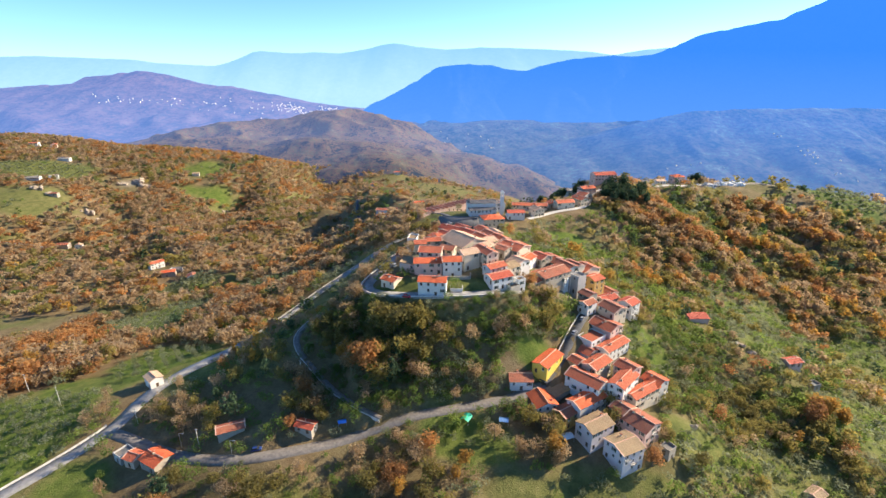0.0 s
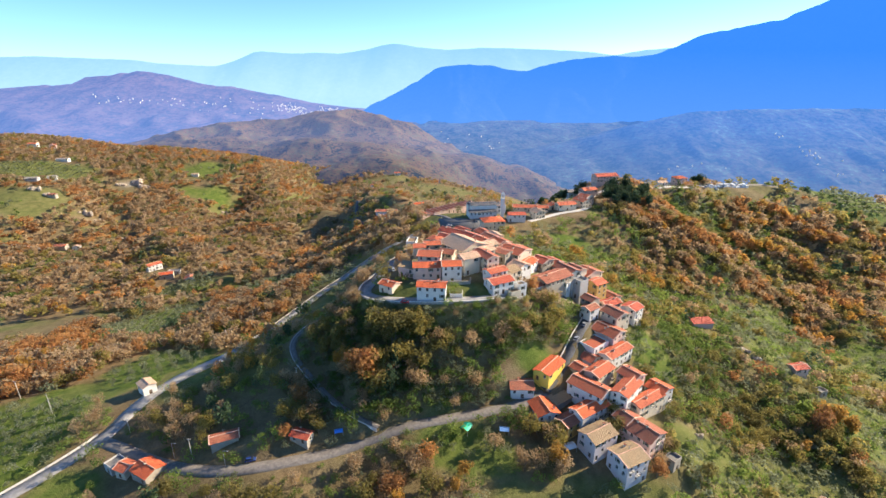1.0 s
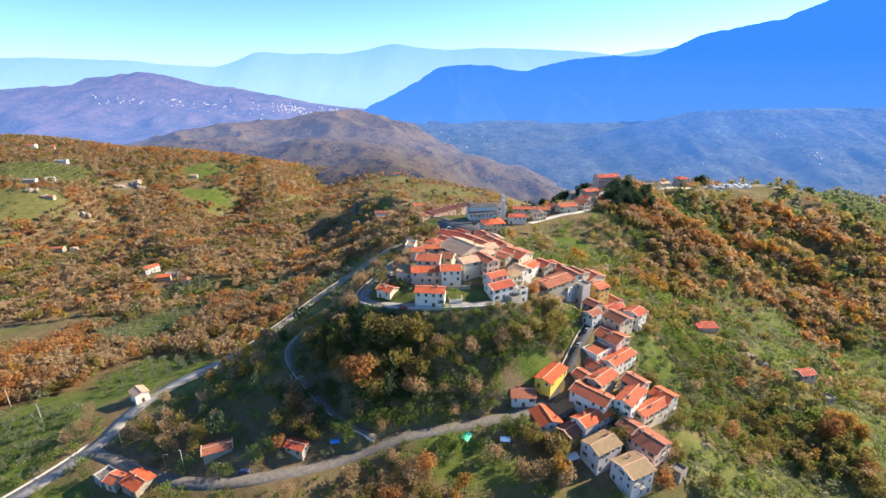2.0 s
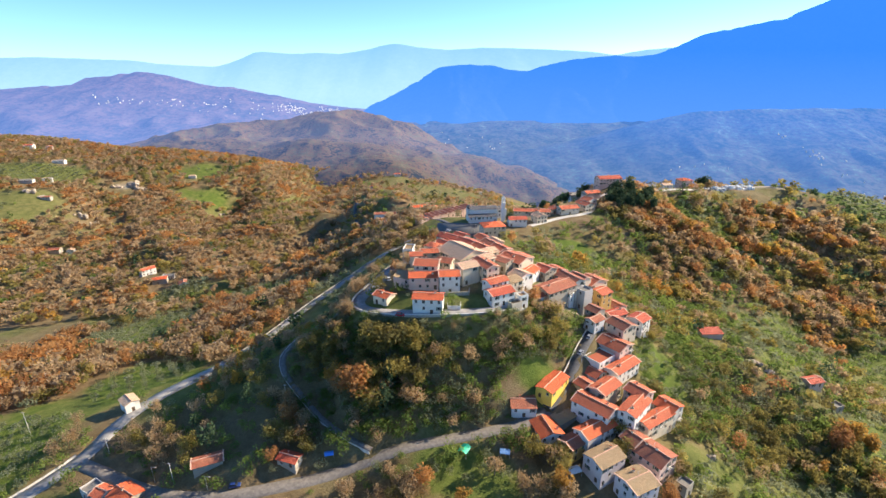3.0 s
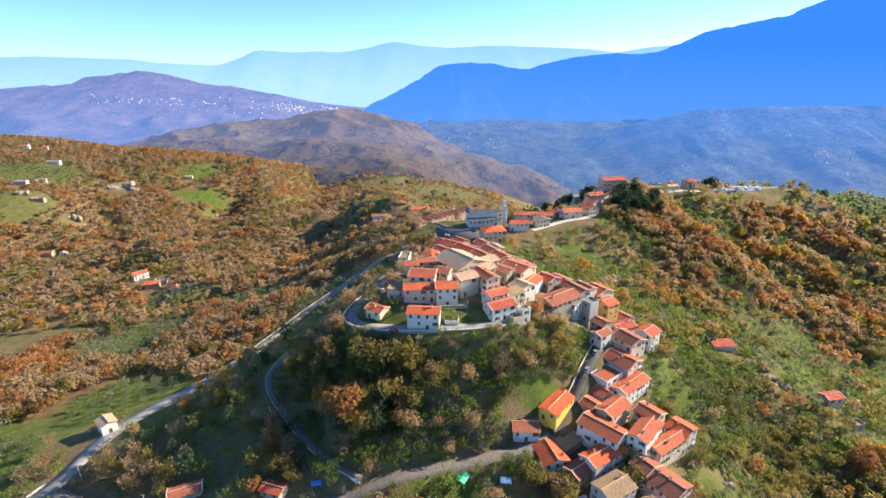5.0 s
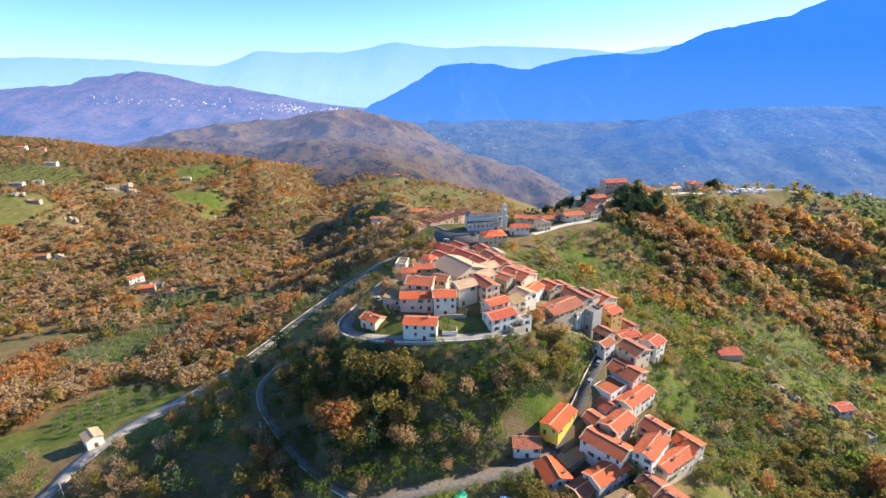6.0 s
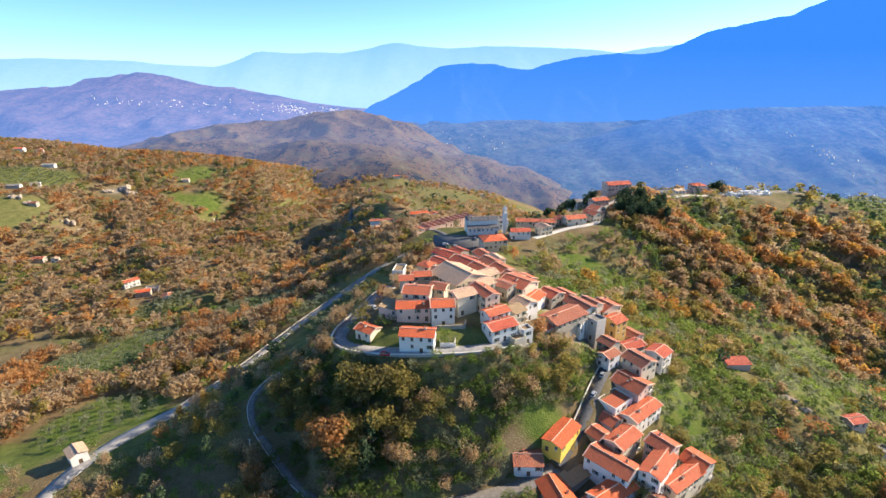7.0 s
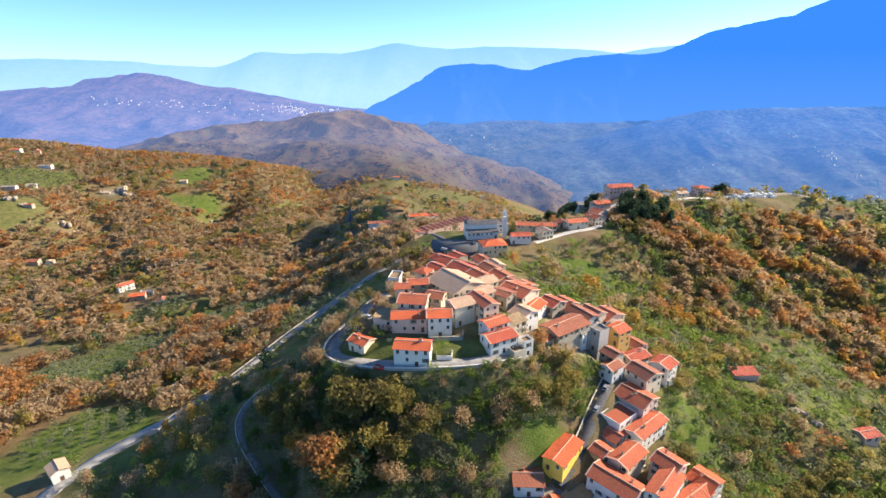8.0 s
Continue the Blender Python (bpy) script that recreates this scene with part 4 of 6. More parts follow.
make_house("house", 30.4, 222.0, -17.9, 6.2, 5.2, 38, "shed", "cream", "tan", chimneys=0)
make_house("house", 27.3, 241.0, -15.4, 7.1, 8.5, 49, "v", "stone", "brown", pitch=0.2, chimneys=0)
make_house("house", 34.5, 246.5, -16.8, 11.8, 13.0, 46, "v", "cream", "orange", pitch=0.3, chimneys=2)
make_house("house", 40.3, 240.1, -20.8, 9.0, 7.2, 55, "u", "white", "new", chimneys=0)
make_house("house", 34.5, 229.8, -18.6, 9.6, 7.0, 40, "v", "white", "pale", chimneys=0)
make_house("house", 50.9, 229.2, -24.1, 18.0, 10.4, 34.6, "u", "stone", "brown", pitch=0.3, label="broad stone house with a wide old brown roof", chimneys=1)
make_house("house", 49.3, 246.5, -22.5, 9.0, 8.0, 40, "v", "stone", "red", chimneys=0)
make_house("house", 60.8, 240.5, -24.9, 8.2, 12.4, 31, "v", "grey", "brown", chimneys=0)
make_house("house", 57.7, 231.2, -27.0, 7.0, 6.4, 48, "shed", "white", "grey", pitch=0.2, label="half-ruined white house with grey roof remains", chimneys=0)
make_house("house", 65.7, 231.3, -27.3, 5.7, 5.2, 34, "flat", "grey", "grey", chimneys=0)
make_house("house", 77.5, 242.5, -33.2, 7.6, 8.0, 33, "u", "ochre", "orange", label="ochre-yellow house with orange tiles and dark windows", chimneys=0)
make_house("house", 75.4, 250.8, -31.0, 12.0, 9.0, 33, "v", "cream", "orange", chimneys=1)
make_house("house", 86.4, 245.4, -42.0, 7.0, 9.6, 31, "v", "pink", "brown", chimneys=0)
make_house("house", 69.0, 223.6, -33.4, 6.6, 6.4, 36, "v", "stone", "brown", chimneys=0)
make_house("house", 67.5, 218.0, -35.4, 6.8, 6.0, 36, "u", "white", "brown", chimneys=0)
make_house("house", 81.0, 229.5, -38.5, 9.6, 6.6, 26, "u", "pink", "red", chimneys=1)
make_house("house", 90.0, 223.2, -37.8, 7.4, 7.6, 40, "u", "white", "red", chimneys=0)
make_house("house", 79.6, 217.2, -37.6, 9.0, 10.0, 32, "v", "cream", "brown", chimneys=0)
# Houses between the hall and the square
make_house("house", -7.5, 281, -22.5, 7.5, 7.0, 60, "hip", "cream", "orange", chimneys=1)
make_house("house", 2.0, 306, -26.0, 9.0, 13.0, 50, "v", "stone", "red", chimneys=1)
make_house("house", -1.0, 293, -25.5, 8.0, 9.0, 45, "v", "cream", "red", chimneys=0)
make_house("house", 12.0, 280, -20.5, 10.0, 13.0, 42, "v", "stone", "red", chimneys=1)
make_house("house", 19.0, 268.5, -19.0, 8.0, 9.0, 36, "v", "cream", "orange", chimneys=1)
make_house("house", 26.5, 291, -25.0, 8.0, 11.0, 36, "v", "stone", "brown", chimneys=0)
make_house("house", 30.0, 273, -21.5, 8.5, 10.0, 34, "v", "cream", "orange", chimneys=1)
make_house("house", 21.5, 258, -17.5, 8.0, 8.0, 36, "u", "cream", "pale", chimneys=0)
make_house("house", 34.0, 260.5, -20.0, 8.0, 8.5, 40, "v", "cream", "brown", chimneys=0)
make_house("house", 23.5, 313, -29.0, 8.0, 9.0, 30, "v", "pink", "orange", chimneys=1)
make_house("house", 14.5, 296, -25.5, 8.0, 9.0, 48, "v", "stone", "brown", chimneys=0)
make_house("house", -0.5, 267, -20.0, 7.0, 8.0, 60, "v", "stone", "brown", chimneys=0)
make_house("house", 40.5, 263, -22.5, 8.0, 7.0, 36, "v", "pink", "orange", chimneys=0)
make_house("house", 30.0, 302, -27.5, 7.5, 9.0, 26, "v", "cream", "pale", chimneys=0)
make_house("house", 10.0, 322, -30.5, 8.0, 9.0, 42, "v", "stone", "red", chimneys=0)
make_house("house", -0.5, 234, -13.0, 7.0, 7.0, 70, "v", "cream", "brown", chimneys=0)
make_house("house", 18.0, 238.5, -13.5, 8.0, 7.5, 40, "u", "stone", "pale", chimneys=0)
make_house("house", 56.5, 252, -25.5, 8.0, 8.0, 34, "v", "cream", "orange", chimneys=0)
make_house("house", 67.5, 247.5, -27.5, 7.0, 9.0, 34, "v", "cream", "brown", chimneys=0)
make_house("house", 42.5, 222.5, -25.5, 5.5, 5.0, 40, "u", "grey", "brown", chimneys=0)
# Houses down the street
make_house("house", 74.0, 207.9, -42.0, 10.3, 11.9, 40, "v", "pink", "orange", chimneys=2)
make_house("house", 65.4, 200.2, -44.2, 10.8, 7.8, 38, "flat", "white", "orange", label="flat-roofed white house with a walled terrace", chimneys=0)
make_house("house", 74.3, 196.8, -46.0, 15.9, 6.6, 38, "u", "white", "orange", pitch=0.3, chimneys=1)
make_house("house", 62.0, 193.6, -47.4, 7.4, 5.7, 40, "v", "white", "orange", chimneys=0)
make_house("house", 63.2, 183.6, -46.9, 11.6, 7.2, 40, "u", "cream", "orange", chimneys=1)
make_house("house", 55.6, 186.9, -47.9, 6.3, 5.2, 38, "v", "stone", "orange", chimneys=0)
make_house("house", 56.4, 174.0, -48.2, 8.6, 15.0, 45, "v", "white", "orange", chimneys=1)
make_house("house", 75.4, 180.6, -46.9, 7.8, 8.2, 37, "v", "pink", "orange", chimneys=1)
make_house("house", 70.8, 172.2, -47.4, 13.9, 6.8, 46, "u", "white", "orange", chimneys=1)
make_house("house", 86.7, 178.2, -51.9, 8.3, 8.0, 36, "v", "grey", "new", chimneys=1)
make_house("house", 79.0, 171.4, -52.2, 15.7, 5.7, 33, "u", "cream", "orange", chimneys=1)
make_house("house", 54.6, 165.8, -52.0, 15.0, 7.1, 32, "u", "white", "new", pitch=0.4, chimneys=1)
make_house("house", 37.2, 167.8, -54.0, 9.1, 9.8, 15, "v", "white", "new", chimneys=1)
make_house("house", 29.4, 177.2, -49.7, 9.4, 8.0, -1, "u", "white", "brown", chimneys=1)
make_house("house", 42.2, 184.6, -45.8, 14.0, 7.2, 50, "u", "yellow", "new", pitch=0.26, label="bright yellow house with a large new orange roof", chimneys=0)
make_house("house", 44.7, 173.9, -54.0, 9.0, 5.5, 35, "shed", "stone", "tan", pitch=0.2, chimneys=0)
make_house("house", 45.6, 161.4, -54.5, 7.8, 6.6, 34, "u", "ochre", "brown", chimneys=0)
make_house("house", 54.4, 153.4, -53.8, 11.4, 8.4, 30, "u", "lilac", "tan", chimneys=1)
make_house("house", 62.8, 144.8, -55.7, 9.7, 9.8, 25, "u", "lilac", "tan", pitch=0.24, label="pale lilac end house with lichened tan tiles", chimneys=1)
make_house("house", 72.0, 155.6, -54.2, 10.1, 12.1, 36, "v", "pink", "brown", chimneys=2)
make_house("house", 67.6, 161.8, -53.4, 7.8, 6.2, 34, "v", "white", "brown", chimneys=1)


# Square, church and the houses beyond
def bell_tower(x, y, z, turn):
    """A slim white tower with an open belfry and a small tiled cap."""
    t = thing("bell_tower", x, y, z, turn, "slim white church bell tower with open belfry", "bell tower")
    part("shaft", box(-1.25, 1.25, -1.25, 1.25, -5.0, 13.0), WALLS["white"], t)
    part("cornice", box(-1.45, 1.45, -1.45, 1.45, 13.0, 13.3), WALLS["white"], t)
    for a in (-1, 1):
        for b in (-1, 1):
            part("belfry_pier", box(a * 0.95 - 0.3, a * 0.95 + 0.3, b * 0.95 - 0.3, b * 0.95 + 0.3, 13.3, 16.2), WALLS["white"], t)
    part("belfry_top", box(-1.4, 1.4, -1.4, 1.4, 16.2, 16.5), WALLS["white"], t)
    bm = bmesh.new()
    bmesh.ops.create_cone(bm, cap_ends=True, segments=4, radius1=1.9, radius2=0.1, depth=1.8, matrix=Matrix.Translation((0, 0, 17.4)) @ Matrix.Rotation(radians(45), 4, "Z"))
    part("cap", bm, WALLS["white"], t)
    bm = bmesh.new()
    bmesh.ops.create_cone(bm, cap_ends=True, segments=10, radius1=0.55, radius2=0.25, depth=0.9, matrix=Matrix.Translation((0, 0, 15.4)))
    part("bell", bm, MAT_METAL, t, "dark bronze bell")
    FOOTPRINTS.append((x, y, 3.0))


CLEARINGS = [(30, 152, 7), (-134, 183, 11), (-112, 135, 13), (5, 150, 9), (20, 151, 7), (-42, 149, 7), (-55, 146, 7), (140, 241, 8), (178, 213, 7), (153, 220, 7), (-150, 190, 12), (-384, 815, 18), (-545, 840, 26), (-525, 700, 20), (48, 146, 9), (80, 142, 6), (0, 376, 20), (-22, 378, 16), (22, 384, 14), (265, 490, 18), (300, 505, 26), (325, 515, 20), (345, 528, 18), (-29, 206, 8)]


def town_house(x, y, w, d, h, turn, ridge="u", wall="white", roof="orange", lift=0.0, **more):
    z = float(land([x], [y])[0]) + lift
    more.setdefault("group", "houses beyond the square")
    if y > 300:
        r, a = math.hypot(w, d) / 2, math.hypot(x, y)
        CLEARINGS.append((x - x / a * (r + 5), y - y / a * (r + 5), r + 5))
    return make_house("house", x, y, z + h, w, d, turn, ridge, wall, roof, **more)


town_house(28, 376.5, 20, 9, 8.6, 8, "u", "white", "slate", label="white church nave with a dark slate roof", category="church", group="church", chimneys=0, windows=False)
town_house(27.5, 369.5, 21, 5.0, 4.6, 8, "shed", "white", "slate", pitch=0.3, label="low white church aisle with a dark lean-to roof", category="church", group="church", chimneys=0)
town_house(19.5, 379, 6.5, 8, 9.6, 8, "v", "white", "slate", label="gabled white end of the church", category="church", group="church", chimneys=0, windows=False)
town_house(42, 379, 7, 7, 7.2, 8, "v", "white", "grey", label="white church side chapel with a grey roof", category="chapel", group="church", chimneys=0)
bell_tower(42.5, 369.5, float(land([42.5], [369.5])[0]) + 1.0, 8)
town_house(32, 340, 15, 12, 7.5, 12, "hip", "cream", "new", label="square house with a bright orange hipped roof")
for k in range(10):
    f = k / 9
    make_house("house", -12 + 33 * f, 409 + 27 * f, -43.2 + 0.5 * f, 4.4, 12, 38, "v", "pink", "brown", label="narrow terraced house with a small brown gabled roof", group="terraced row", chimneys=0, over=0.25)
CLEARINGS += [(-8, 398, 12), (8, 408, 14), (22, 420, 12), (-34, 520, 22), (-50, 545, 24), (-20, 560, 22), (-62, 570, 18)]
make_house("house", -19, 403, -43.5, 7.5, 9, 38, "v", "pink", "orange", chimneys=0, group="terraced row", label="taller pink end house of the terraced row")
town_house(68, 392, 28, 8, 5.0, -6, "u", "cream", "orange", label="long low house with an orange roof behind the church")
town_house(52, 362, 13, 8, 5.0, 4, "u", "white", "red")
town_house(70, 372, 9, 8, 5.5, 28, "v", "cream", "pale")
town_house(96, 392, 15, 9, 5.0, 14, "u", "cream", "orange")
town_house(88, 398, 9, 7, 4.5, 20, "v", "stone", "orange")
town_house(112, 402, 10, 12, 6.0, 30, "v", "cream", "orange")
town_house(120, 420, 12, 9, 6.5, 40, "v", "white", "orange")
town_house(130, 448, 14, 9, 6.5, 20, "u", "pink", "orange")
town_house(152, 472, 22, 11, 9.0, 12, "u", "pink", "red", label="large pink house with a dark red roof on the ridge")
town_house(126, 476, 15, 8, 5.0, 6, "u", "white", "grey", label="low white hall with a grey-green roof")
town_house(196, 482, 20, 8, 4.5, 4, "flat", "grey", "grey", chimneys=0)
town_house(216, 492, 10, 7, 4.5, 14, "u", "white", "pale", chimneys=0)
town_house(240, 506, 12, 10, 8.0, 10, "hip", "pink", "new", label="tall salmon house with a hipped orange roof")
town_house(262, 520, 9, 7, 4.5, 4, "flat", "white", "grey", chimneys=0)
# Houses on the slope behind, and scattered farms
for x, y, w, d, h, turn, ridge, wall, roof in ((-28, 575, 20, 10, 6, 12, "u", "cream", "new"), (-12, 583, 10, 9, 6, 30, "v", "white", "orange"), (-72, 590, 26, 9, 5.5, 4, "u", "white", "brown"), (-70, 560, 12, 9, 6, 10, "u", "white", "pale"),
                                               (-57, 530, 9, 8, 5, 15, "v", "white", "brown"), (-33, 541, 16, 8, 5, 20, "u", "cream", "brown"), (-12, 545, 12, 9, 5.5, 8, "u", "white", "pale"), (-45, 548, 9, 8, 5, 40, "v", "pink", "orange"),
                                               (-309, 489, 14, 8, 7, 50, "u", "white", "orange"), (-286, 470, 13, 8, 5, 20, "u", "stone", "new"), (-254, 455, 9, 7, 4.5, 25, "v", "white", "brown"), (-283, 480, 11, 5, 3.5, 8, "flat", "grey", "grey"),
                                               (-498, 606, 14, 9, 6, 8, "u", "stone", "brown"), (-480, 609, 8, 7, 4.5, 20, "v", "white", "pale"), (-819, 998, 16, 10, 6, 8, "u", "white", "orange"), (-790, 1010, 11, 9, 6, 30, "v", "pink", "orange"),
                                               (-704, 916, 20, 9, 5, 6, "u", "white", "grey"), (-667, 791, 20, 9, 5, 10, "u", "grey", "grey"), (-650, 812, 13, 8, 5, 30, "u", "white", "grey"), (-469, 923, 12, 7, 4.5, 12, "u", "cream", "pale"),
                                               (-143, 972, 9, 8, 6, 10, "v", "white", "orange"), (76, 1100, 16, 8, 6, 4, "u", "white", "grey"), (-110, 1150, 14, 9, 6, 10, "u", "white", "orange"), (-590, 728, 12, 7, 4, 5, "u", "stone", "brown")):
    town_house(x, y, w, d, h, turn, ridge, wall, roof, chimneys=0, group="scattered farmhouses", label=f"{WALL_WORDS[wall]} farmhouse with {ROOF_WORDS[roof]} roof tiles")
# Huts and sheds near the roads
town_house(-134.5, 191, 5.5, 6.6, 4.2, 50, "v", "white", "pale", label="small white roadside hut with a pale gabled roof", group="huts", chimneys=0)
town_house(-109, 145.5, 7.6, 8.6, 2.5, 62, "v", "stone", "new", label="roadside house with a bright orange tiled roof", group="huts", chimneys=1)
town_house(-118.5, 147.5, 5.2, 5.0, 3.2, 70, "v", "cream", "orange", label="small annexe with an orange tiled roof", group="huts", chimneys=0)
town_house(-124, 150, 5.5, 4.5, 2.6, 60, "flat", "grey", "grey", label="low grey lean-to beside the road", group="huts", chimneys=0)
town_house(81, 148.5, 4.6, 4.0, 3.4, 36, "flat", "stone", "grey", label="grey stone garden hut with a flat roof", group="huts", chimneys=0)
town_house(140.5, 249, 11, 5.5, 3.2, 2, "shed", "pink", "red", label="long low shed with a red sloping roof", group="huts", chimneys=0)
town_house(179, 222, 8, 5.5, 3.2, 12, "u", "pink", "red", label="weathered pink field hut with a red roof", group="huts", chimneys=0)
town_house(186, 213, 5, 4, 2.6, 20, "flat", "stone", "grey", label="dark stone ruin among the scrub", group="huts", chimneys=0)
town_house(141, 147, 5.5, 5, 3.0, 30, "u", "stone", "tan", label="small stone hut with lichened tiles", group="huts", chimneys=0)
town_house(-55, 153.5, 7.2, 4.5, 2.4, -18, "u", "stone", "red", label="tumbledown shed with a broken red roof", group="huts", chimneys=0)
town_house(-84, 154, 9.5, 5, 2.4, 24, "u", "stone", "brown", label="low shed with an old dark roof under trees", group="huts", chimneys=0)


# Garden walls and terraces between the houses of the hilltop
def wall_run(points, height, thick, material, label):
    """A free-standing wall along a line, its foot in the ground and its top level."""
    pts = np.array(points, float)
    g = on_ground(pts[:, 0], pts[:, 1])
    w = thing("garden_wall", *pts[0], float(g[0]), 0, label, "wall", "garden walls")
    top = float(g.max()) + height
    for (ax, ay), (bx, by) in zip(points[:-1], points[1:]):
        bm = bmesh.new()
        run = math.hypot(bx - ax, by - ay)
        add_box(bm, -thick / 2, run + thick / 2, -thick / 2, thick / 2, float(g.min()) - 0.8, top)
        add_box(bm, -thick / 2 - 0.06, run + thick / 2 + 0.06, -thick / 2 - 0.06, thick / 2 + 0.06, top, top + 0.1)
        bm.transform(Matrix.Translation((ax - pts[0][0], ay - pts[0][1], -float(g[0]))) @ Matrix.Rotation(math.atan2(by - ay, bx - ax), 4, "Z"))
        part("wall_panel", bm, material, w)


wall_run([(0.2, 204.5), (0.4, 201.6), (5.6, 201.4), (5.8, 205.0)], 0.9, 0.25, WALLS["white"], "low white wall round a small paved terrace")
wall_run([(-1.5, 211.5), (9.5, 212.0), (10.0, 216.0)], 1.4, 0.4, MAT_STONE, "rough stone wall holding up a house garden")
make_house("annexe", 29.2, 208.4, -22.6, 5.2, 3.6, 28, "flat", "cream", "tan", label="low cream annexe with a walled roof terrace", category="annexe", chimneys=0, windows=False)
make_house("annexe", 32.6, 211.8, -20.6, 4.2, 3.8, 28, "flat", "white", "tan", label="stepped white annexe with a roof terrace", category="annexe", chimneys=0)


# Tarpaulins, cars, poles and wires
def canopy(x, y, w, d, h, turn, colour, label):
    """A ridge-sheeted shelter on four posts."""
    t = thing("shelter", x, y, float(land([x], [y])[0]), turn, label, "shelter")
    mat = plain(label.split()[0] + "_sheet", colour, 0.55, 0, 0.12, 2)
    bm = bmesh.new()
    rows = [(-d / 2, h * 0.72), (-d / 4, h * 0.9), (0, h), (d / 4, h * 0.9), (d / 2, h * 0.72)]
    grid = [[bm.verts.new((-w / 2 + w * i / 6, b, c - 0.06 * math.sin(math.pi * i / 6 * 3) ** 2 + s)) for i in range(7)] for s in (0, 0.05) for b, c in rows]
    for s in (0, 5):
        for r in range(4):
            for i in range(6):
                q = [grid[s + r][i], grid[s + r][i + 1], grid[s + r + 1][i + 1], grid[s + r + 1][i]]
                bm.faces.new(q if s else q[::-1])
    part("sheet", bm, mat, t)
    for a in (-1, 1):
        for b in (-1, 1):
            part("post", box(a * (w / 2 - 0.1) - 0.05, a * (w / 2 - 0.1) + 0.05, b * (d / 2 - 0.1) - 0.05, b * (d / 2 - 0.1) + 0.05, -0.3, h * 0.72), MAT_METAL, t)
    FOOTPRINTS.append((x, y, 2.2))


canopy(6, 157.5, 4.2, 3.4, 2.6, 60, (0.02, 0.5, 0.28), "green tarpaulin shelter on thin posts")
canopy(20.5, 158, 3.6, 2.8, 2.1, -8, (0.25, 0.45, 0.75), "blue tarpaulin shelter on thin posts")
canopy(-42, 156.5, 3.2, 2.4, 1.8, 15, (0.08, 0.3, 0.85), "bright blue sheeted shelter beside the road")
canopy(44, 152.5, 4.6, 3.4, 2.6, 20, (0.75, 0.76, 0.78), "white plastic sheeting over a garden frame")


def car(x, y, turn, paint, colour_word, z=None):
    """A small hatchback: body, glasshouse, wheels, lamps."""
    z = float(land([x], [y])[0]) + 0.22 if z is None else z
    c = thing("car", x, y, z, turn, f"{colour_word} small car parked on the asphalt", "car", "parked cars")
    bm = bmesh.new()
    prof = [(-1.9, 0.3), (-1.9, 0.75), (-1.75, 0.9), (0.9, 0.92), (1.75, 0.78), (1.9, 0.6), (1.9, 0.3)]
    a = [bm.verts.new((px, -0.82, pz)) for px, pz in prof]
    b = [bm.verts.new((px, 0.82, pz)) for px, pz in prof]
    bm.faces.new(a)
    bm.faces.new(b[::-1])
    for i in range(len(prof)):
        j = (i + 1) % len(prof)
        bm.faces.new((a[j], a[i], b[i], b[j]))
    bmesh.ops.bevel(bm, geom=bm.edges[:], offset=0.06, segments=2, affect="EDGES")
    body = part("body", bm, paint, c)
    bm = bmesh.new()
    lo = [bm.verts.new(p) for p in ((-1.7, -0.74, 0.9), (0.95, -0.74, 0.9), (0.95, 0.74, 0.9), (-1.7, 0.74, 0.9))]
    hi = [bm.verts.new(p) for p in ((-1.35, -0.58, 1.4), (0.25, -0.58, 1.4), (0.25, 0.58, 1.4), (-1.35, 0.58, 1.4))]
    for i in range(4):
        bm.faces.new((lo[i], lo[(i + 1) % 4], hi[(i + 1) % 4], hi[i]))
    bm.faces.new(hi)
    part("glasshouse", bm, MAT_GLASS, c)
    part("roof", box(-1.34, 0.26, -0.6, 0.6, 1.395, 1.46), paint, c)
    for px in (-1.2, 1.2):
        for py in (-0.78, 0.78):
            bm = bmesh.new()
            bmesh.ops.create_cone(bm, cap_ends=True, segments=14, radius1=0.31, radius2=0.31, depth=0.2, matrix=Matrix.Translation((px, py, 0.31)) @ Matrix.Rotation(radians(90), 4, "X"))
            w = part("wheel", bm, MAT_RUBBER, c)
            bm = bmesh.new()
            bmesh.ops.create_cone(bm, cap_ends=True, segments=10, radius1=0.18, radius2=0.18, depth=0.22, matrix=Matrix.Translation((px, py, 0.31)) @ Matrix.Rotation(radians(90), 4, "X"))
            part("rim", bm, MAT_METAL, w)
    for py in (-0.6, 0.6):
        part("headlight", box(1.86, 1.93, py - 0.15, py + 0.15, 0.6, 0.72), MAT_FRAME, c)
    FOOTPRINTS.append((x, y, 2.2))


MAT_RUBBER = plain("black_rubber", (0.02, 0.02, 0.02), 0.8)
PAINTS = [(plain("white_car_paint", (0.7, 0.7, 0.7), 0.25, 0, 0.03), "white"), (plain("silver_car_paint", (0.45, 0.47, 0.5), 0.25, 0.4, 0.03), "silver"), (plain("red_car_paint", (0.5, 0.03, 0.03), 0.25, 0, 0.03), "red"), (plain("dark_blue_car_paint", (0.03, 0.06, 0.2), 0.25, 0, 0.03), "dark blue")]
car(57.6, 201.5, 55, *PAINTS[1])
car(63.5, 211.0, 58, *PAINTS[1])
car(-19, 196.5, -14, *PAINTS[2])
car(-71.5, 145.5, 12, *PAINTS[3])
car(-31, 224, 118, *PAINTS[0])
car(-27.5, 232, 105, *PAINTS[0])
for k, (x, y) in enumerate(((2, 347), (8, 344), (22, 358), (28, 357), (258, 497), (262, 494), (267, 498), (272, 503), (277, 500), (282, 506), (270, 508), (288, 508))):
    car(x, y, 20 + 37 * k, *PAINTS[(k * 5 + k // 2) % 2])


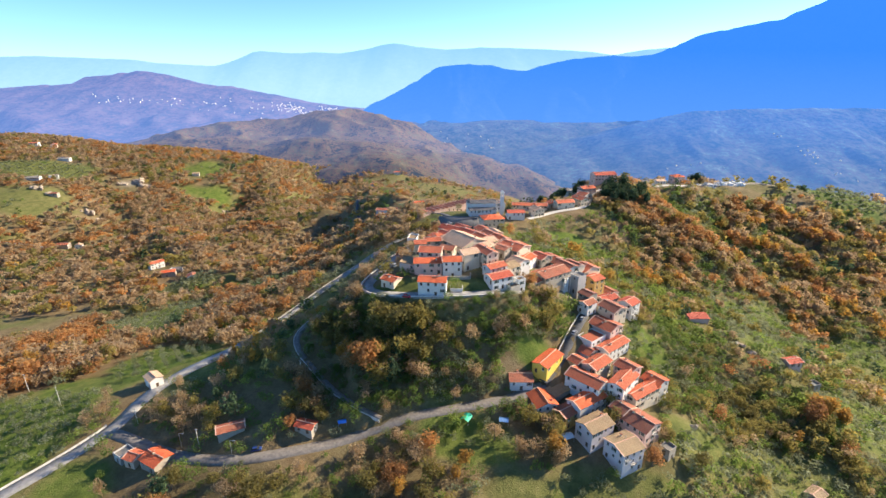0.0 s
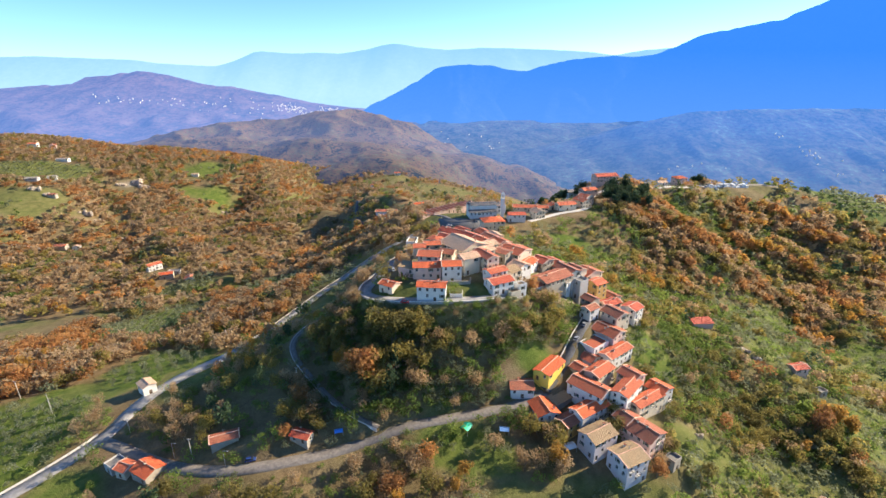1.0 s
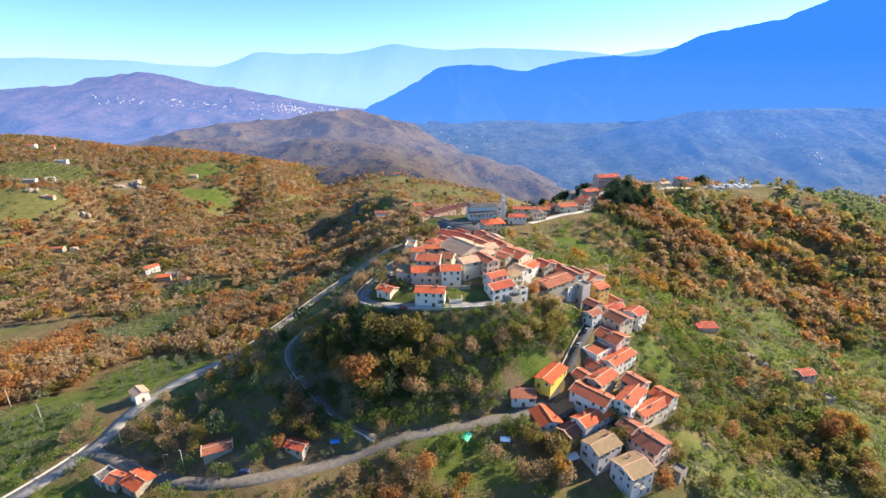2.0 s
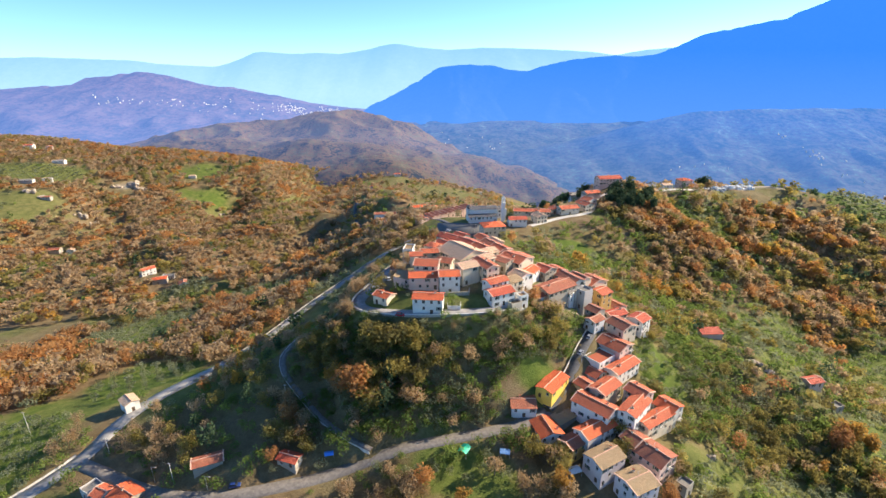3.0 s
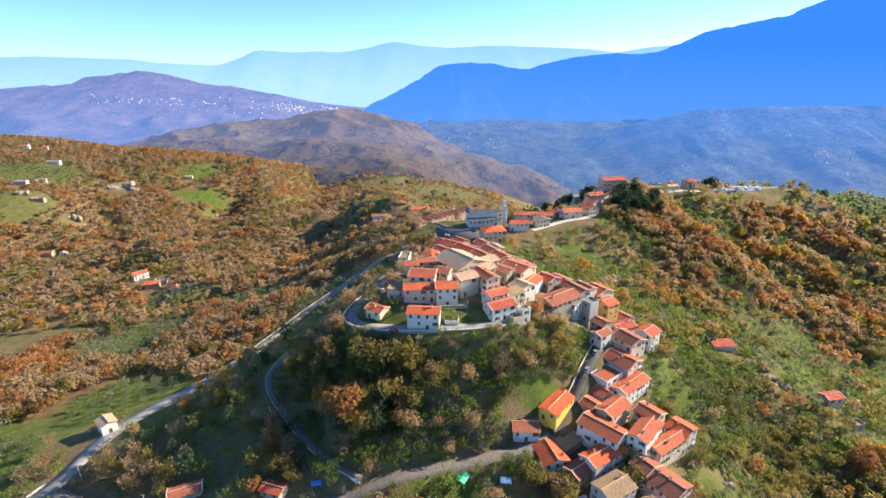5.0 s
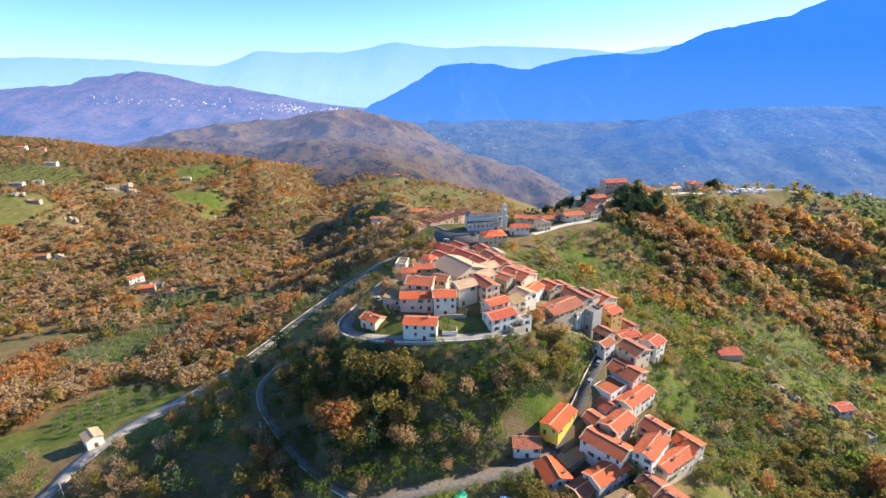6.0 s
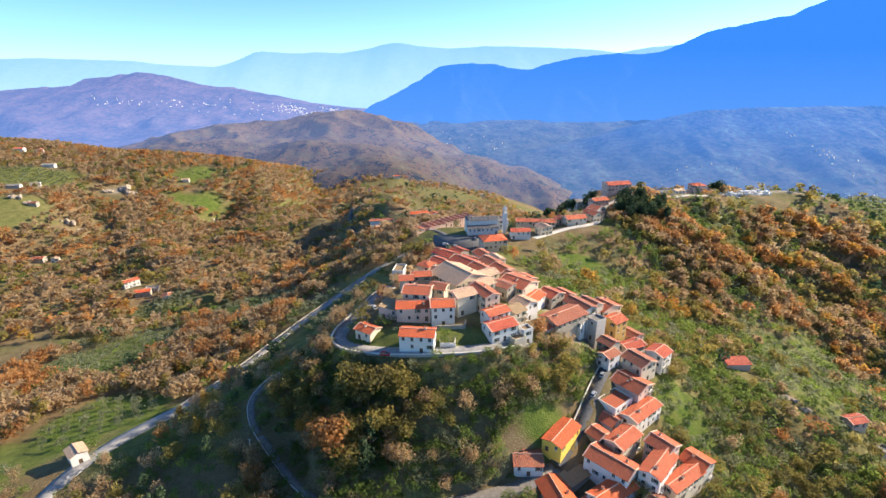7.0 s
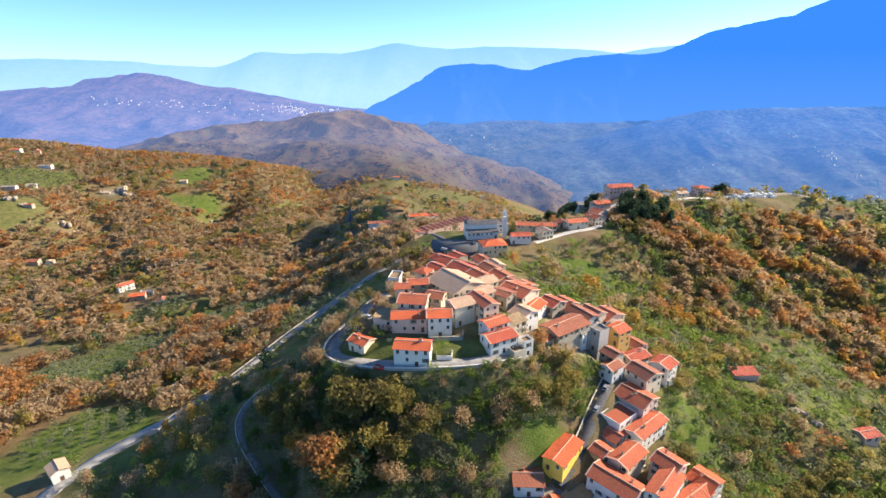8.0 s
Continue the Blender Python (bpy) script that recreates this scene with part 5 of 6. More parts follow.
def pole(x, y, height, lamp=False):
    z = float(land([x], [y])[0])
    t = thing("street_lamp" if lamp else "power_pole", x, y, z, 0, "grey street lamp with a curved arm beside the road" if lamp else "tall pale concrete power pole on the slope", "lamp" if lamp else "pole", "lamps" if lamp else "power poles")
    bm = bmesh.new()
    bmesh.ops.create_cone(bm, cap_ends=True, segments=8, radius1=0.16 if not lamp else 0.09, radius2=0.1 if not lamp else 0.06, depth=height + 0.6, matrix=Matrix.Translation((0, 0, height / 2 - 0.3)))
    part("shaft", bm, MAT_KERB if not lamp else MAT_METAL, t)
    if lamp:
        arm = part("arm", box(0, 1.5, -0.04, 0.04, height - 0.1, height), MAT_METAL, t)
        part("lamp_head", box(1.1, 1.8, -0.14, 0.14, height - 0.2, height - 0.08), MAT_FRAME, arm)
    else:
        part("crossarm", box(-0.7, 0.7, -0.05, 0.05, height - 0.5, height - 0.38), MAT_METAL, t)
        for a in (-0.6, 0.0, 0.6):
            part("insulator", box(a - 0.05, a + 0.05, -0.05, 0.05, height - 0.38, height - 0.2), MAT_FRAME, t)
    return Vector((x, y, z + height - 0.2))


tips = [pole(*q) for q in ((-196, 222, 10.5), (-200, 198, 10), (-172, 182, 10), (-95, 150, 9.5), (-62, 176, 9.0))]
pole(-128, 166, 7.5), pole(-300, 470, 10), pole(-123, 246, 10)
for q in ((-103, 152, 7, True), (-80, 144, 7, True), (-45, 208, 6.5, True), (20, 340, 7, True), (31, 338, 7, True), (-4, 366, 7, True)):
    pole(*q)
for a, b in zip(tips, tips[1:]):
    cu = bpy.data.curves.new("power_line", "CURVE")
    cu.dimensions, cu.bevel_depth = "3D", 0.035
    sp = cu.splines.new("POLY")
    sp.points.add(12)
    for i in range(13):
        f = i / 12
        p = a.lerp(b, f)
        sp.points[i].co = (p.x, p.y, p.z - 4 * 1.1 * f * (1 - f), 1)
    cu.materials.append(MAT_RUBBER)
    tagged(new("power_line", cu), "thin dark sagging power line between poles", "cable", "power lines")


# Pale rock outcrops
def outcrop(x, y, size, seed, colour_mat, label):
    rng = np.random.default_rng(seed)
    z = float(land([x], [y])[0])
    rock = thing("rock_outcrop", x, y, z, 0, label, "rock", "rock outcrops")
    for _ in range(7):
        bm = bmesh.new()
        m = Matrix.Translation((rng.uniform(-1, 1) * size, rng.uniform(-0.4, 0.4) * size, rng.uniform(-0.1, 0.25) * size)) @ Matrix.Rotation(rng.uniform(0, 3), 4, "Z") @ Matrix.Diagonal((size * rng.uniform(0.25, 0.6), size * rng.uniform(0.2, 0.4), size * rng.uniform(0.2, 0.5), 1))
        bmesh.ops.create_icosphere(bm, subdivisions=2, radius=1.0, matrix=m)
        for v in bm.verts:
            v.co += Vector(rng.normal(size=3)) * size * 0.05
        part("boulder", bm, colour_mat, rock)
    FOOTPRINTS.append((x, y, size))


MAT_ROCK = plain("pale_limestone", (0.44, 0.35, 0.26), 0.95, 0, 0.35, 0.5)
for k, (x, y, s) in enumerate(((-545, 862, 12), (-525, 850, 10), (-560, 845, 8), (-535, 712, 9), (-515, 705, 7), (-384, 830, 7), (-620, 735, 8), (-600, 728, 6), (153, 228, 3.2), (157, 223, 2.2), (161, 219, 1.8), (-450, 655, 5), (100, 166, 1.8))):
    outcrop(x, y, s, k, MAT_ROCK, "pale weathered limestone outcrop among scrub")


# Walled cemetery on the ridge: white tomb blocks
MAT_TOMB = plain("white_marble", (0.78, 0.77, 0.75), 0.5, 0, 0.1, 1)
tomb_rng = random.Random(4)
for k in range(46):
    x, y = 276 + (k % 12) * 4.2 + tomb_rng.uniform(-1, 1), 508 + (k // 12) * 6.5 + (k % 12) * 1.4 + tomb_rng.uniform(-1, 1)
    w, d, h = tomb_rng.uniform(1.8, 3.4), tomb_rng.uniform(2, 3.4), tomb_rng.uniform(1.6, 4.0)
    t = thing("tomb", x, y, float(land([x], [y])[0]) - 0.3, 18, "white marble family tomb in the hilltop cemetery", "tomb", "cemetery tombs")
    part("vault", box(-w / 2, w / 2, -d / 2, d / 2, 0, h), MAT_TOMB, t)
    part("slab", box(-w / 2 - 0.15, w / 2 + 0.15, -d / 2 - 0.15, d / 2 + 0.15, h, h + 0.2), MAT_TOMB if k % 3 else ROOFS["grey"], t)
FOOTPRINTS += [(285, 512, 10), (300, 518, 12), (318, 526, 12), (258, 500, 12)]

# Distant hamlets on the far hills: many tiny white houses
def hamlet(name, spots_, size, label):
    rng = random.Random(len(spots_))
    v, f = [], []
    for x, y, z in spots_:
        w, d, h, t = size * rng.uniform(0.7, 1.6), size * rng.uniform(0.6, 1.1), size * rng.uniform(0.5, 0.9), rng.uniform(0, 1.5)
        c, s = math.cos(t), math.sin(t)
        k = len(v)
        for zz in (-size, h):
            for a, b in ((-1, -1), (1, -1), (1, 1), (-1, 1)):
                v.append((x + (a * w * c - b * d * s) / 2, y + (a * w * s + b * d * c) / 2, z + zz))
        v += [(x - w * c / 2, y - w * s / 2, z + h * 1.5), (x + w * c / 2, y + w * s / 2, z + h * 1.5)]
        f += [(k, k + 1, k + 5, k + 4), (k + 1, k + 2, k + 6, k + 5), (k + 2, k + 3, k + 7, k + 6), (k + 3, k, k + 4, k + 7), (k + 4, k + 5, k + 9, k + 8), (k + 6, k + 7, k + 8, k + 9)]
    ob = big_mesh(name, v, f, MAT_HAMLET)
    tagged(ob, label, "village", kind="stuff")


MAT_HAMLET = plain("distant_white_walls", (0.8, 0.78, 0.76), 0.9, 0, 0.1, 0.05)


def on_backdrop(name, x, y):
    """Height of a backdrop hill under a place."""
    ob = bpy.data.objects[name]
    hit, p, *_ = ob.ray_cast(Vector((x, y, 900)), Vector((0, 0, -1)))
    return p.z if hit else None


def strew(name, areas, seed):
    rng = random.Random(seed)
    out = []
    for x, y, rx, ry, n in areas:
        for _ in range(n):
            px, py = rng.gauss(x, rx), rng.gauss(y, ry)
            z = on_backdrop(name, px, py)
            if z is not None:
                out.append((px, py, z))
    return out


bpy.context.view_layer.update()
hamlet("far_village", strew("backdrop_far_hill", [(-850, 2980, 70, 40, 90), (-650, 3060, 45, 40, 80), (-1750, 2800, 100, 25, 18), (-1250, 2900, 60, 60, 14), (-1050, 2800, 60, 60, 10), (-1500, 2850, 60, 30, 12)], 3), 4.2, "white houses of distant villages on the hazy hill")
hamlet("valley_village", strew("backdrop_foothill", [(1060, 1450, 12, 60, 20), (950, 1200, 50, 30, 14), (1250, 1300, 90, 60, 12), (700, 1400, 80, 60, 8)], 5), 3.2, "white houses of a distant valley hamlet")
hamlet("plain_village", strew("backdrop_plain", [(120, 1900, 90, 60, 12), (-60, 2000, 60, 60, 8)], 8), 3.5, "scattered white houses on the distant plain")


# Vegetation
def leaf_crown(rng, n, leaf, spread_xy, z_lo, z_hi, lobes, lean=0.0, upright=False):
    """Loose leaf sprays gathered in several lobes, as small triangles: corners of shape (n * 3, 3)."""
    centre = np.stack([rng.uniform(-0.62, 0.62, lobes) * spread_xy, rng.uniform(-0.62, 0.62, lobes) * spread_xy, rng.uniform(z_lo + 0.3 * (z_hi - z_lo), z_hi - 0.2 * (z_hi - z_lo), lobes)], 1)
    size = rng.uniform(0.4, 0.68, lobes) * spread_xy
    k = rng.integers(0, lobes, n)
    d = rng.normal(size=(n, 3))
    d /= np.linalg.norm(d, axis=1)[:, None]
    r = rng.uniform(0.45, 1.0, n) ** 0.6
    tall = (z_hi - z_lo) / (2.2 * spread_xy)
    c = centre[k] + d * (r * size[k])[:, None] * np.array([1, 1, max(0.6, tall)])
    c[:, 2] = np.clip(c[:, 2], z_lo * 0.8, z_hi * 1.06)
    a = rng.normal(size=(n, 3))
    if upright:
        a = d * 0.9 + np.array([0, 0, 0.8]) + a * 0.5
    a /= np.linalg.norm(a, axis=1)[:, None]
    face = d + np.array([0, 0, 0.3]) + rng.normal(size=(n, 3)) * 0.6 if upright else d * 0.7 + np.array([0, 0, 0.3]) + rng.normal(size=(n, 3)) * 0.9
    b = np.cross(a, face)
    b /= np.linalg.norm(b, axis=1)[:, None]
    if not upright:
        a = np.cross(face / np.linalg.norm(face, axis=1)[:, None], b)
        a /= np.linalg.norm(a, axis=1)[:, None]
    s = leaf * rng.uniform(0.6, 1.3, n)[:, None]
    w = 0.42 if upright else 0.8
    return np.stack([c - a * s, c + a * s * 0.6 + b * s * w, c + a * s * 0.6 - b * s * w], 1).reshape(-1, 3)


def stem(rng, height, radius, limbs=5):
    """A tapered trunk with limbs, as triangles: corners of shape (n * 3, 3)."""
    out = []

    def tube(p, q, r0, r1, sides):
        ax = q - p
        u = np.cross(ax, (0.3, 0.9, 0.2))
        u /= np.linalg.norm(u)
        v = np.cross(ax, u)
        v /= np.linalg.norm(v)
        for i in range(sides):
            a0, a1 = 2 * math.pi * i / sides, 2 * math.pi * (i + 1) / sides
            e0, e1 = u * math.cos(a0) + v * math.sin(a0), u * math.cos(a1) + v * math.sin(a1)
            out.append([p + e0 * r0, p + e1 * r0, q + e1 * r1])
            out.append([p + e0 * r0, q + e1 * r1, q + e0 * r1])

    a, b = np.array([0, 0, -0.8]), np.array([rng.uniform(-0.2, 0.2), rng.uniform(-0.2, 0.2), height * 0.45])
    c = b + np.array([rng.uniform(-0.4, 0.4), rng.uniform(-0.4, 0.4), height * 0.4])
    tube(a, b, radius, radius * 0.7, 6)
    tube(b, c, radius * 0.7, radius * 0.25, 5)
    for i in range(limbs):
        t = rng.uniform(0.1, 0.8)
        p = b + (c - b) * t
        g = rng.uniform(0, 2 * math.pi)
        q = p + np.array([math.cos(g), math.sin(g), rng.uniform(0.4, 1.0)]) * height * rng.uniform(0.16, 0.28)
        tube(p, q, radius * 0.3, radius * 0.08, 4)
    return np.array(out).reshape(-1, 3)


RUST = [(0.0, (0.31, 0.161, 0.069)), (0.35, (0.448, 0.23, 0.092)), (0.65, (0.575, 0.299, 0.109)), (1.0, (0.655, 0.391, 0.149))]
BARE = [(0.0, (0.34, 0.235, 0.125)), (0.4, (0.45, 0.315, 0.175)), (0.75, (0.53, 0.385, 0.225)), (1.0, (0.58, 0.45, 0.29))]
GOLD = [(0.0, (0.357, 0.21, 0.058)), (0.4, (0.493, 0.294, 0.074)), (0.7, (0.609, 0.357, 0.079)), (1.0, (0.693, 0.441, 0.105))]
OLIVE = [(0.0, (0.16, 0.175, 0.1)), (0.4, (0.235, 0.25, 0.14)), (0.7, (0.3, 0.315, 0.185)), (1.0, (0.36, 0.375, 0.24))]
GREEN = [(0.0, (0.1, 0.14, 0.038)), (0.4, (0.165, 0.225, 0.055)), (0.7, (0.24, 0.31, 0.07)), (1.0, (0.32, 0.4, 0.09))]
DARK = [(0.0, (0.035, 0.06, 0.03)), (0.5, (0.065, 0.105, 0.05)), (1.0, (0.11, 0.16, 0.075))]
MOSSY = [(0.0, (0.179, 0.151, 0.056)), (0.4, (0.28, 0.235, 0.073)), (0.7, (0.392, 0.314, 0.09)), (1.0, (0.504, 0.381, 0.112))]
MAT_BARK = plain("grey_bark", (0.16, 0.13, 0.1), 0.95, 0, 0.35, 4)
# name: ramp, height range, crown half width, foot and top of the crown, lobes, leaf size, leaves near/middle/far, upright twigs
SPECIES = {
    "rust": (RUST, (6.0, 9.5), 3.3, 1.6, 8.0, 9, 0.4, (300, 108, 36), False),
    "bare": (BARE, (5.5, 9.0), 3.0, 0.9, 8.2, 10, 0.46, (380, 122, 40), True),
    "gold": (GOLD, (7.0, 11.0), 2.5, 1.4, 8.4, 8, 0.39, (300, 108, 36), False),
    "mossy": (MOSSY, (6.0, 9.5), 3.2, 1.2, 8.0, 9, 0.39, (320, 116, 38), False),
    "olive": (OLIVE, (2.8, 4.8), 2.7, 0.9, 5.0, 7, 0.34, (150, 62, 24), False),
    "green": (GREEN, (2.0, 5.6), 3.0, 0.3, 5.4, 8, 0.36, (180, 72, 28), False),
    "dark": (DARK, (7.0, 13.0), 2.3, 0.8, 9.0, 8, 0.39, (280, 84, 28), False),
}
NOMINAL = {"rust": 8.0, "bare": 8.2, "gold": 8.4, "mossy": 8.0, "olive": 5.0, "green": 5.4, "dark": 9.0}
LEAF_MATS = {k: foliage(k + "_leaves", v[0], 0.4 if k == "dark" else 0.6) for k, v in SPECIES.items()}
RNG = np.random.default_rng(11)


def prototypes(kind, lod, count=5):
    _, _, half, lo, hi, lobes, leaf, number, up = SPECIES[kind]
    grow = (1.0, 1.55, 2.8)[lod]
    out = []
    for _ in range(count):
        c = leaf_crown(RNG, number[lod], leaf * grow, half, lo, hi, lobes, upright=up and lod < 1)
        if up and lod < 1:
            c = np.concatenate([c, stem(RNG, hi, 0.16, 4)])
        out.append(c)
    return out


def blocked(x, y):
    """Where no tree stands: roads, houses, the square and the terrace."""
    no = road_gap(x, y) < 1.2
    for hx, hy, r in FOOTPRINTS:
        no |= np.hypot(x - hx, y - hy) < r + 0.9
    no |= (np.abs(x - PIAZZA[0]) < PIAZZA[2] + 3) & (np.abs(y - PIAZZA[1]) < PIAZZA[3] + 2)
    no |= np.hypot((x - 12) / 34, (y - 238) / 26) < 1.0
    no |= np.hypot((x - 15) / 32, (y - 290) / 46) < 1.0
    no |= np.hypot((x - 62) / 22, (y - 236) / 16) < 1.0
    return no


def grid_points(x0, x1, y0, y1, gap):
    a, b = np.meshgrid(np.arange(x0, x1, gap), np.arange(y0, y1, gap))
    a, b = a.ravel() + RNG.uniform(-0.46, 0.46, a.size) * gap, b.ravel() + RNG.uniform(-0.46, 0.46, b.size) * gap
    return a, b


KINDS = ["rust", "bare", "gold", "mossy", "olive", "green", "dark"]


ROADS_RING = np.column_stack([ROADS["ring"][0], np.full(len(ROADS["ring"][0]), 2.6)])
# Lines of orange and golden trees along the spurs
TAWNY = [(-350, 980, 60, 110), (-460, 930, 50, 90), (-560, 1040, 160, 40), (-640, 720, 90, 60), (-150, 505, 90, 22), (-195, 275, 50, 34), (-110, 320, 40, 26), (-240, 215, 40, 40), (-560, 620, 80, 30), (-240, 190, 60, 30)]
BANDS = [[(151, 386), (163, 376), (187, 368), (199, 366), (208, 360), (231, 363), (252, 362)], [(257, 422), (273, 414), (289, 409)], [(334, 448), (359, 437)], [(298, 392), (301, 368), (307, 349), (318, 339)], [(283, 485), (312, 480), (335, 465), (352, 445)],
         [(124, 304), (132, 300)], [(168, 406), (189, 405), (221, 413)], [(166, 187), (174, 186), (180, 180)], [(94, 322), (84, 309)], [(360, 400), (380, 370), (400, 330)]]
BAND_POINTS = np.concatenate([dense(b, 4.0) for b in BANDS])


def choose(x, y):
    """The kind of plant for each place, or -1 for none."""
    n1, n2, n3 = fractal(x / 48, y / 48, 41), fractal(x / 24, y / 24, 43), fractal(x / 14, y / 14, 47)
    w = np.zeros((len(KINDS), len(x)))
    left = x < -62 + 0.02 * (y - 200)
    hill = (np.hypot((x + 5) / 62, (y - 185) / 34) < 1.15) & (x < 58)
    spur = (x > 135) & (y > 335) | (x > 230) & (y > 300)
    right = (x > 40) & ~spur & ~hill
    ru, ba, go, mo, ol, gr, da = range(7)
    tawny = sum(np.exp(-(np.hypot((x - cx) / rx, (y - cy) / ry) ** 2)) for cx, cy, rx, ry in TAWNY)
    w[ba] = 1.0
    w[ru] = 1.8 * tawny * smooth(0.35, 0.6, n2) + 0.8 * smooth(0.54, 0.68, n1) + 0.06
    w[go] = 0.3 * tawny * smooth(0.6, 0.72, n3) + 0.1 * smooth(0.66, 0.74, n2)
    w[mo] = 0.12 + 0.4 * smooth(0.55, 0.68, n2)
    w[gr] = 0.04 + 0.2 * smooth(0.56, 0.68, n3)
    w[ol] = 0.12
    w[da] = 0.01
    band = 5.5 - np.min(np.hypot(x[:, None] - BAND_POINTS[None, :, 0], y[:, None] - BAND_POINTS[None, :, 1]), 1) + (n3 - 0.5) * 10
    for m, v in ((hill, (0.14, 0.5, 0.1, 1.0, 0.5, 0.6, 0.03)), (right, (0.08, 0.3, 0.02, 0.35, 0.9, 1.4, 0.02))):
        w[:, m] = np.array(v)[:, None] * (0.35 + np.stack([n1, n2, n3, n2, 1 - n1, 1 - n3, n3])[:, m])
    w[:, spur] = np.array([0.12, 0.7, 0.05, 0.4, 0.7, 0.45, 0.02])[:, None]
    lit = (band > 0) & (x > 60)
    w[:, lit] = np.array([0.9, 0.2, 0.4, 0.2, 0.0, 0.05, 0.0])[:, None]
    hollow = hill & (x > -13) & (x < 24)
    w[:, hollow] = np.array([0.0, 0.12, 0.0, 0.1, 0.6, 0.7, 0.0])[:, None]
    lip = (road_gap(x, y, ROADS_RING) < 11) & (y < 210)
    w[:, lip] = np.array([0.0, 0.0, 0.0, 0.0, 0.3, 1.0, 0.0])[:, None]
    garden = (np.hypot((x - 0) / 40, (y - 208) / 14) < 1) & (y > 199)
    w[:, garden] = np.array([0.0, 0.1, 0.0, 0.05, 0.5, 1.2, 0.05])[:, None]
    meadow = (x > -95) & (x < -25) & (y > 235) & (y < 350)
    w[:, meadow] = np.array([0.02, 0.12, 0.02, 0.1, 0.7, 0.5, 0.05])[:, None]
    dim = (x > -118) & (x < -48) & (y > 146) & (y < 222) & ~(hill & (x > -58))
    w[:, dim] = np.array([0.08, 0.6, 0.03, 0.35, 0.15, 0.5, 0.05])[:, None]
    front = (x > -95) & (x < 60) & (y < 141)
    w[:, front] = np.array([0.1, 0.35, 0.1, 0.35, 0.35, 0.7, 0.08])[:, None]
    back = (y > 500) & (x > -120) & (x < 330)
    w[:, back] = np.array([0.12, 0.7, 0.05, 0.3, 0.6, 0.4, 0.03])[:, None]
    open_back = (y > 600) & (x > -215) & (x < 330)
    shade = (x > 20) & (x < 120) & (y > 400) & (y < 520)
    w[:, shade] = np.array([0.05, 0.2, 0.0, 0.1, 0.5, 0.6, 0.5])[:, None]
    w /= w.sum(0)
    # neighbours are mostly of one kind: stands and patches, with strays between
    drift = fractal(x / 19, y / 19, 83) + RNG.normal(0, 0.07, len(x))
    share = (drift.argsort().argsort() + 0.5) / max(1, len(x))
    share = np.where(RNG.random(len(x)) < 0.16, RNG.random(len(x)), share)
    pick = (np.cumsum(w, 0) > share[None]).argmax(0)
    g = greenness(x, y)
    drop = RNG.random(len(x))
    pick[(g > 0.3) & (drop < np.where((x > 40) & (y < 330), 0.42, 0.88))] = -1
    low = (g > 0.3) & (pick >= 0)
    pick[low] = np.where(RNG.random(low.sum()) < 0.7, ol, gr)
    pick[right & (drop > 0.9)] = -1
    pick[left & (n3 < 0.3)] = -1
    pick[garden & (drop < 0.35)] = -1
    pick[dim & (drop < 0.12)] = -1
    pick[meadow & (drop < 0.5)] = -1
    pick[open_back & (drop < 0.4)] = -1
    tall = (pick >= 0) & (pick != ol) & (pick != gr)
    gap = road_gap(x, y, OPEN_BED)
    close = tall & (gap < 6.0) & (np.hypot(x, y - 20) < 300)
    pick[close] = np.where(RNG.random(close.sum()) < 0.85, gr, -1)
    for cx, cy, r in CLEARINGS:
        pick[(np.hypot(x - cx, y - cy) < r) & (RNG.random(len(x)) < 0.93)] = -1
    pick[blocked(x, y)] = -1
    return pick


def in_view_wedge(x, y):
    return (np.abs(x) < 45 + 0.94 * y) & ~((x > 130) & (y > 570))


spots = []
for lod, gap, box_ in ((0, 4.4, (-290, 300, 98, 300)), (1, 5.4, (-480, 470, 170, 480)), (2, 9.1, (-980, 640, 380, 1240))):
    x, y = grid_points(*box_, gap)
    far = np.hypot(x, y - 20)
    keep = in_view_wedge(x, y) & ((far < 240) if lod == 0 else (far >= 240) & (far < 430) if lod == 1 else (far >= 430))
    x, y = x[keep], y[keep]
    k = choose(x, y)
    spots.append((lod, x[k >= 0], y[k >= 0], k[k >= 0]))
x, y = grid_points(62, 250, 130, 335, 3.8)
keep = in_view_wedge(x, y) & (np.hypot(x, y - 20) < 330)
x, y = x[keep], y[keep]
k = choose(x, y)
k[(k == 0) | (k == 2) | (k == 6)] = -1
k[k == 1] = 5
k[(k == 3) & (RNG.random(len(k)) < 0.5)] = 5
spots.append((1, x[k >= 0], y[k >= 0], k[k >= 0]))
x, y = grid_points(140, 430, 285, 480, 5.2)
k = choose(x, y)
spots.append((1, x[(k >= 0) & in_view_wedge(x, y)], y[(k >= 0) & in_view_wedge(x, y)], k[(k >= 0) & in_view_wedge(x, y)]))
x, y = grid_points(-60, 62, 160, 222, 3.8)
k = choose(x, y)
k[k == 2] = 3
k[(k >= 0) & (RNG.random(len(k)) < 0.4)] = 5
hill_only = (np.hypot((x + 5) / 62, (y - 185) / 30) < 1.1) | (x > 26) & (y > 190)
spots.append((0, x[(k >= 0) & hill_only], y[(k >= 0) & hill_only], k[(k >= 0) & hill_only]))
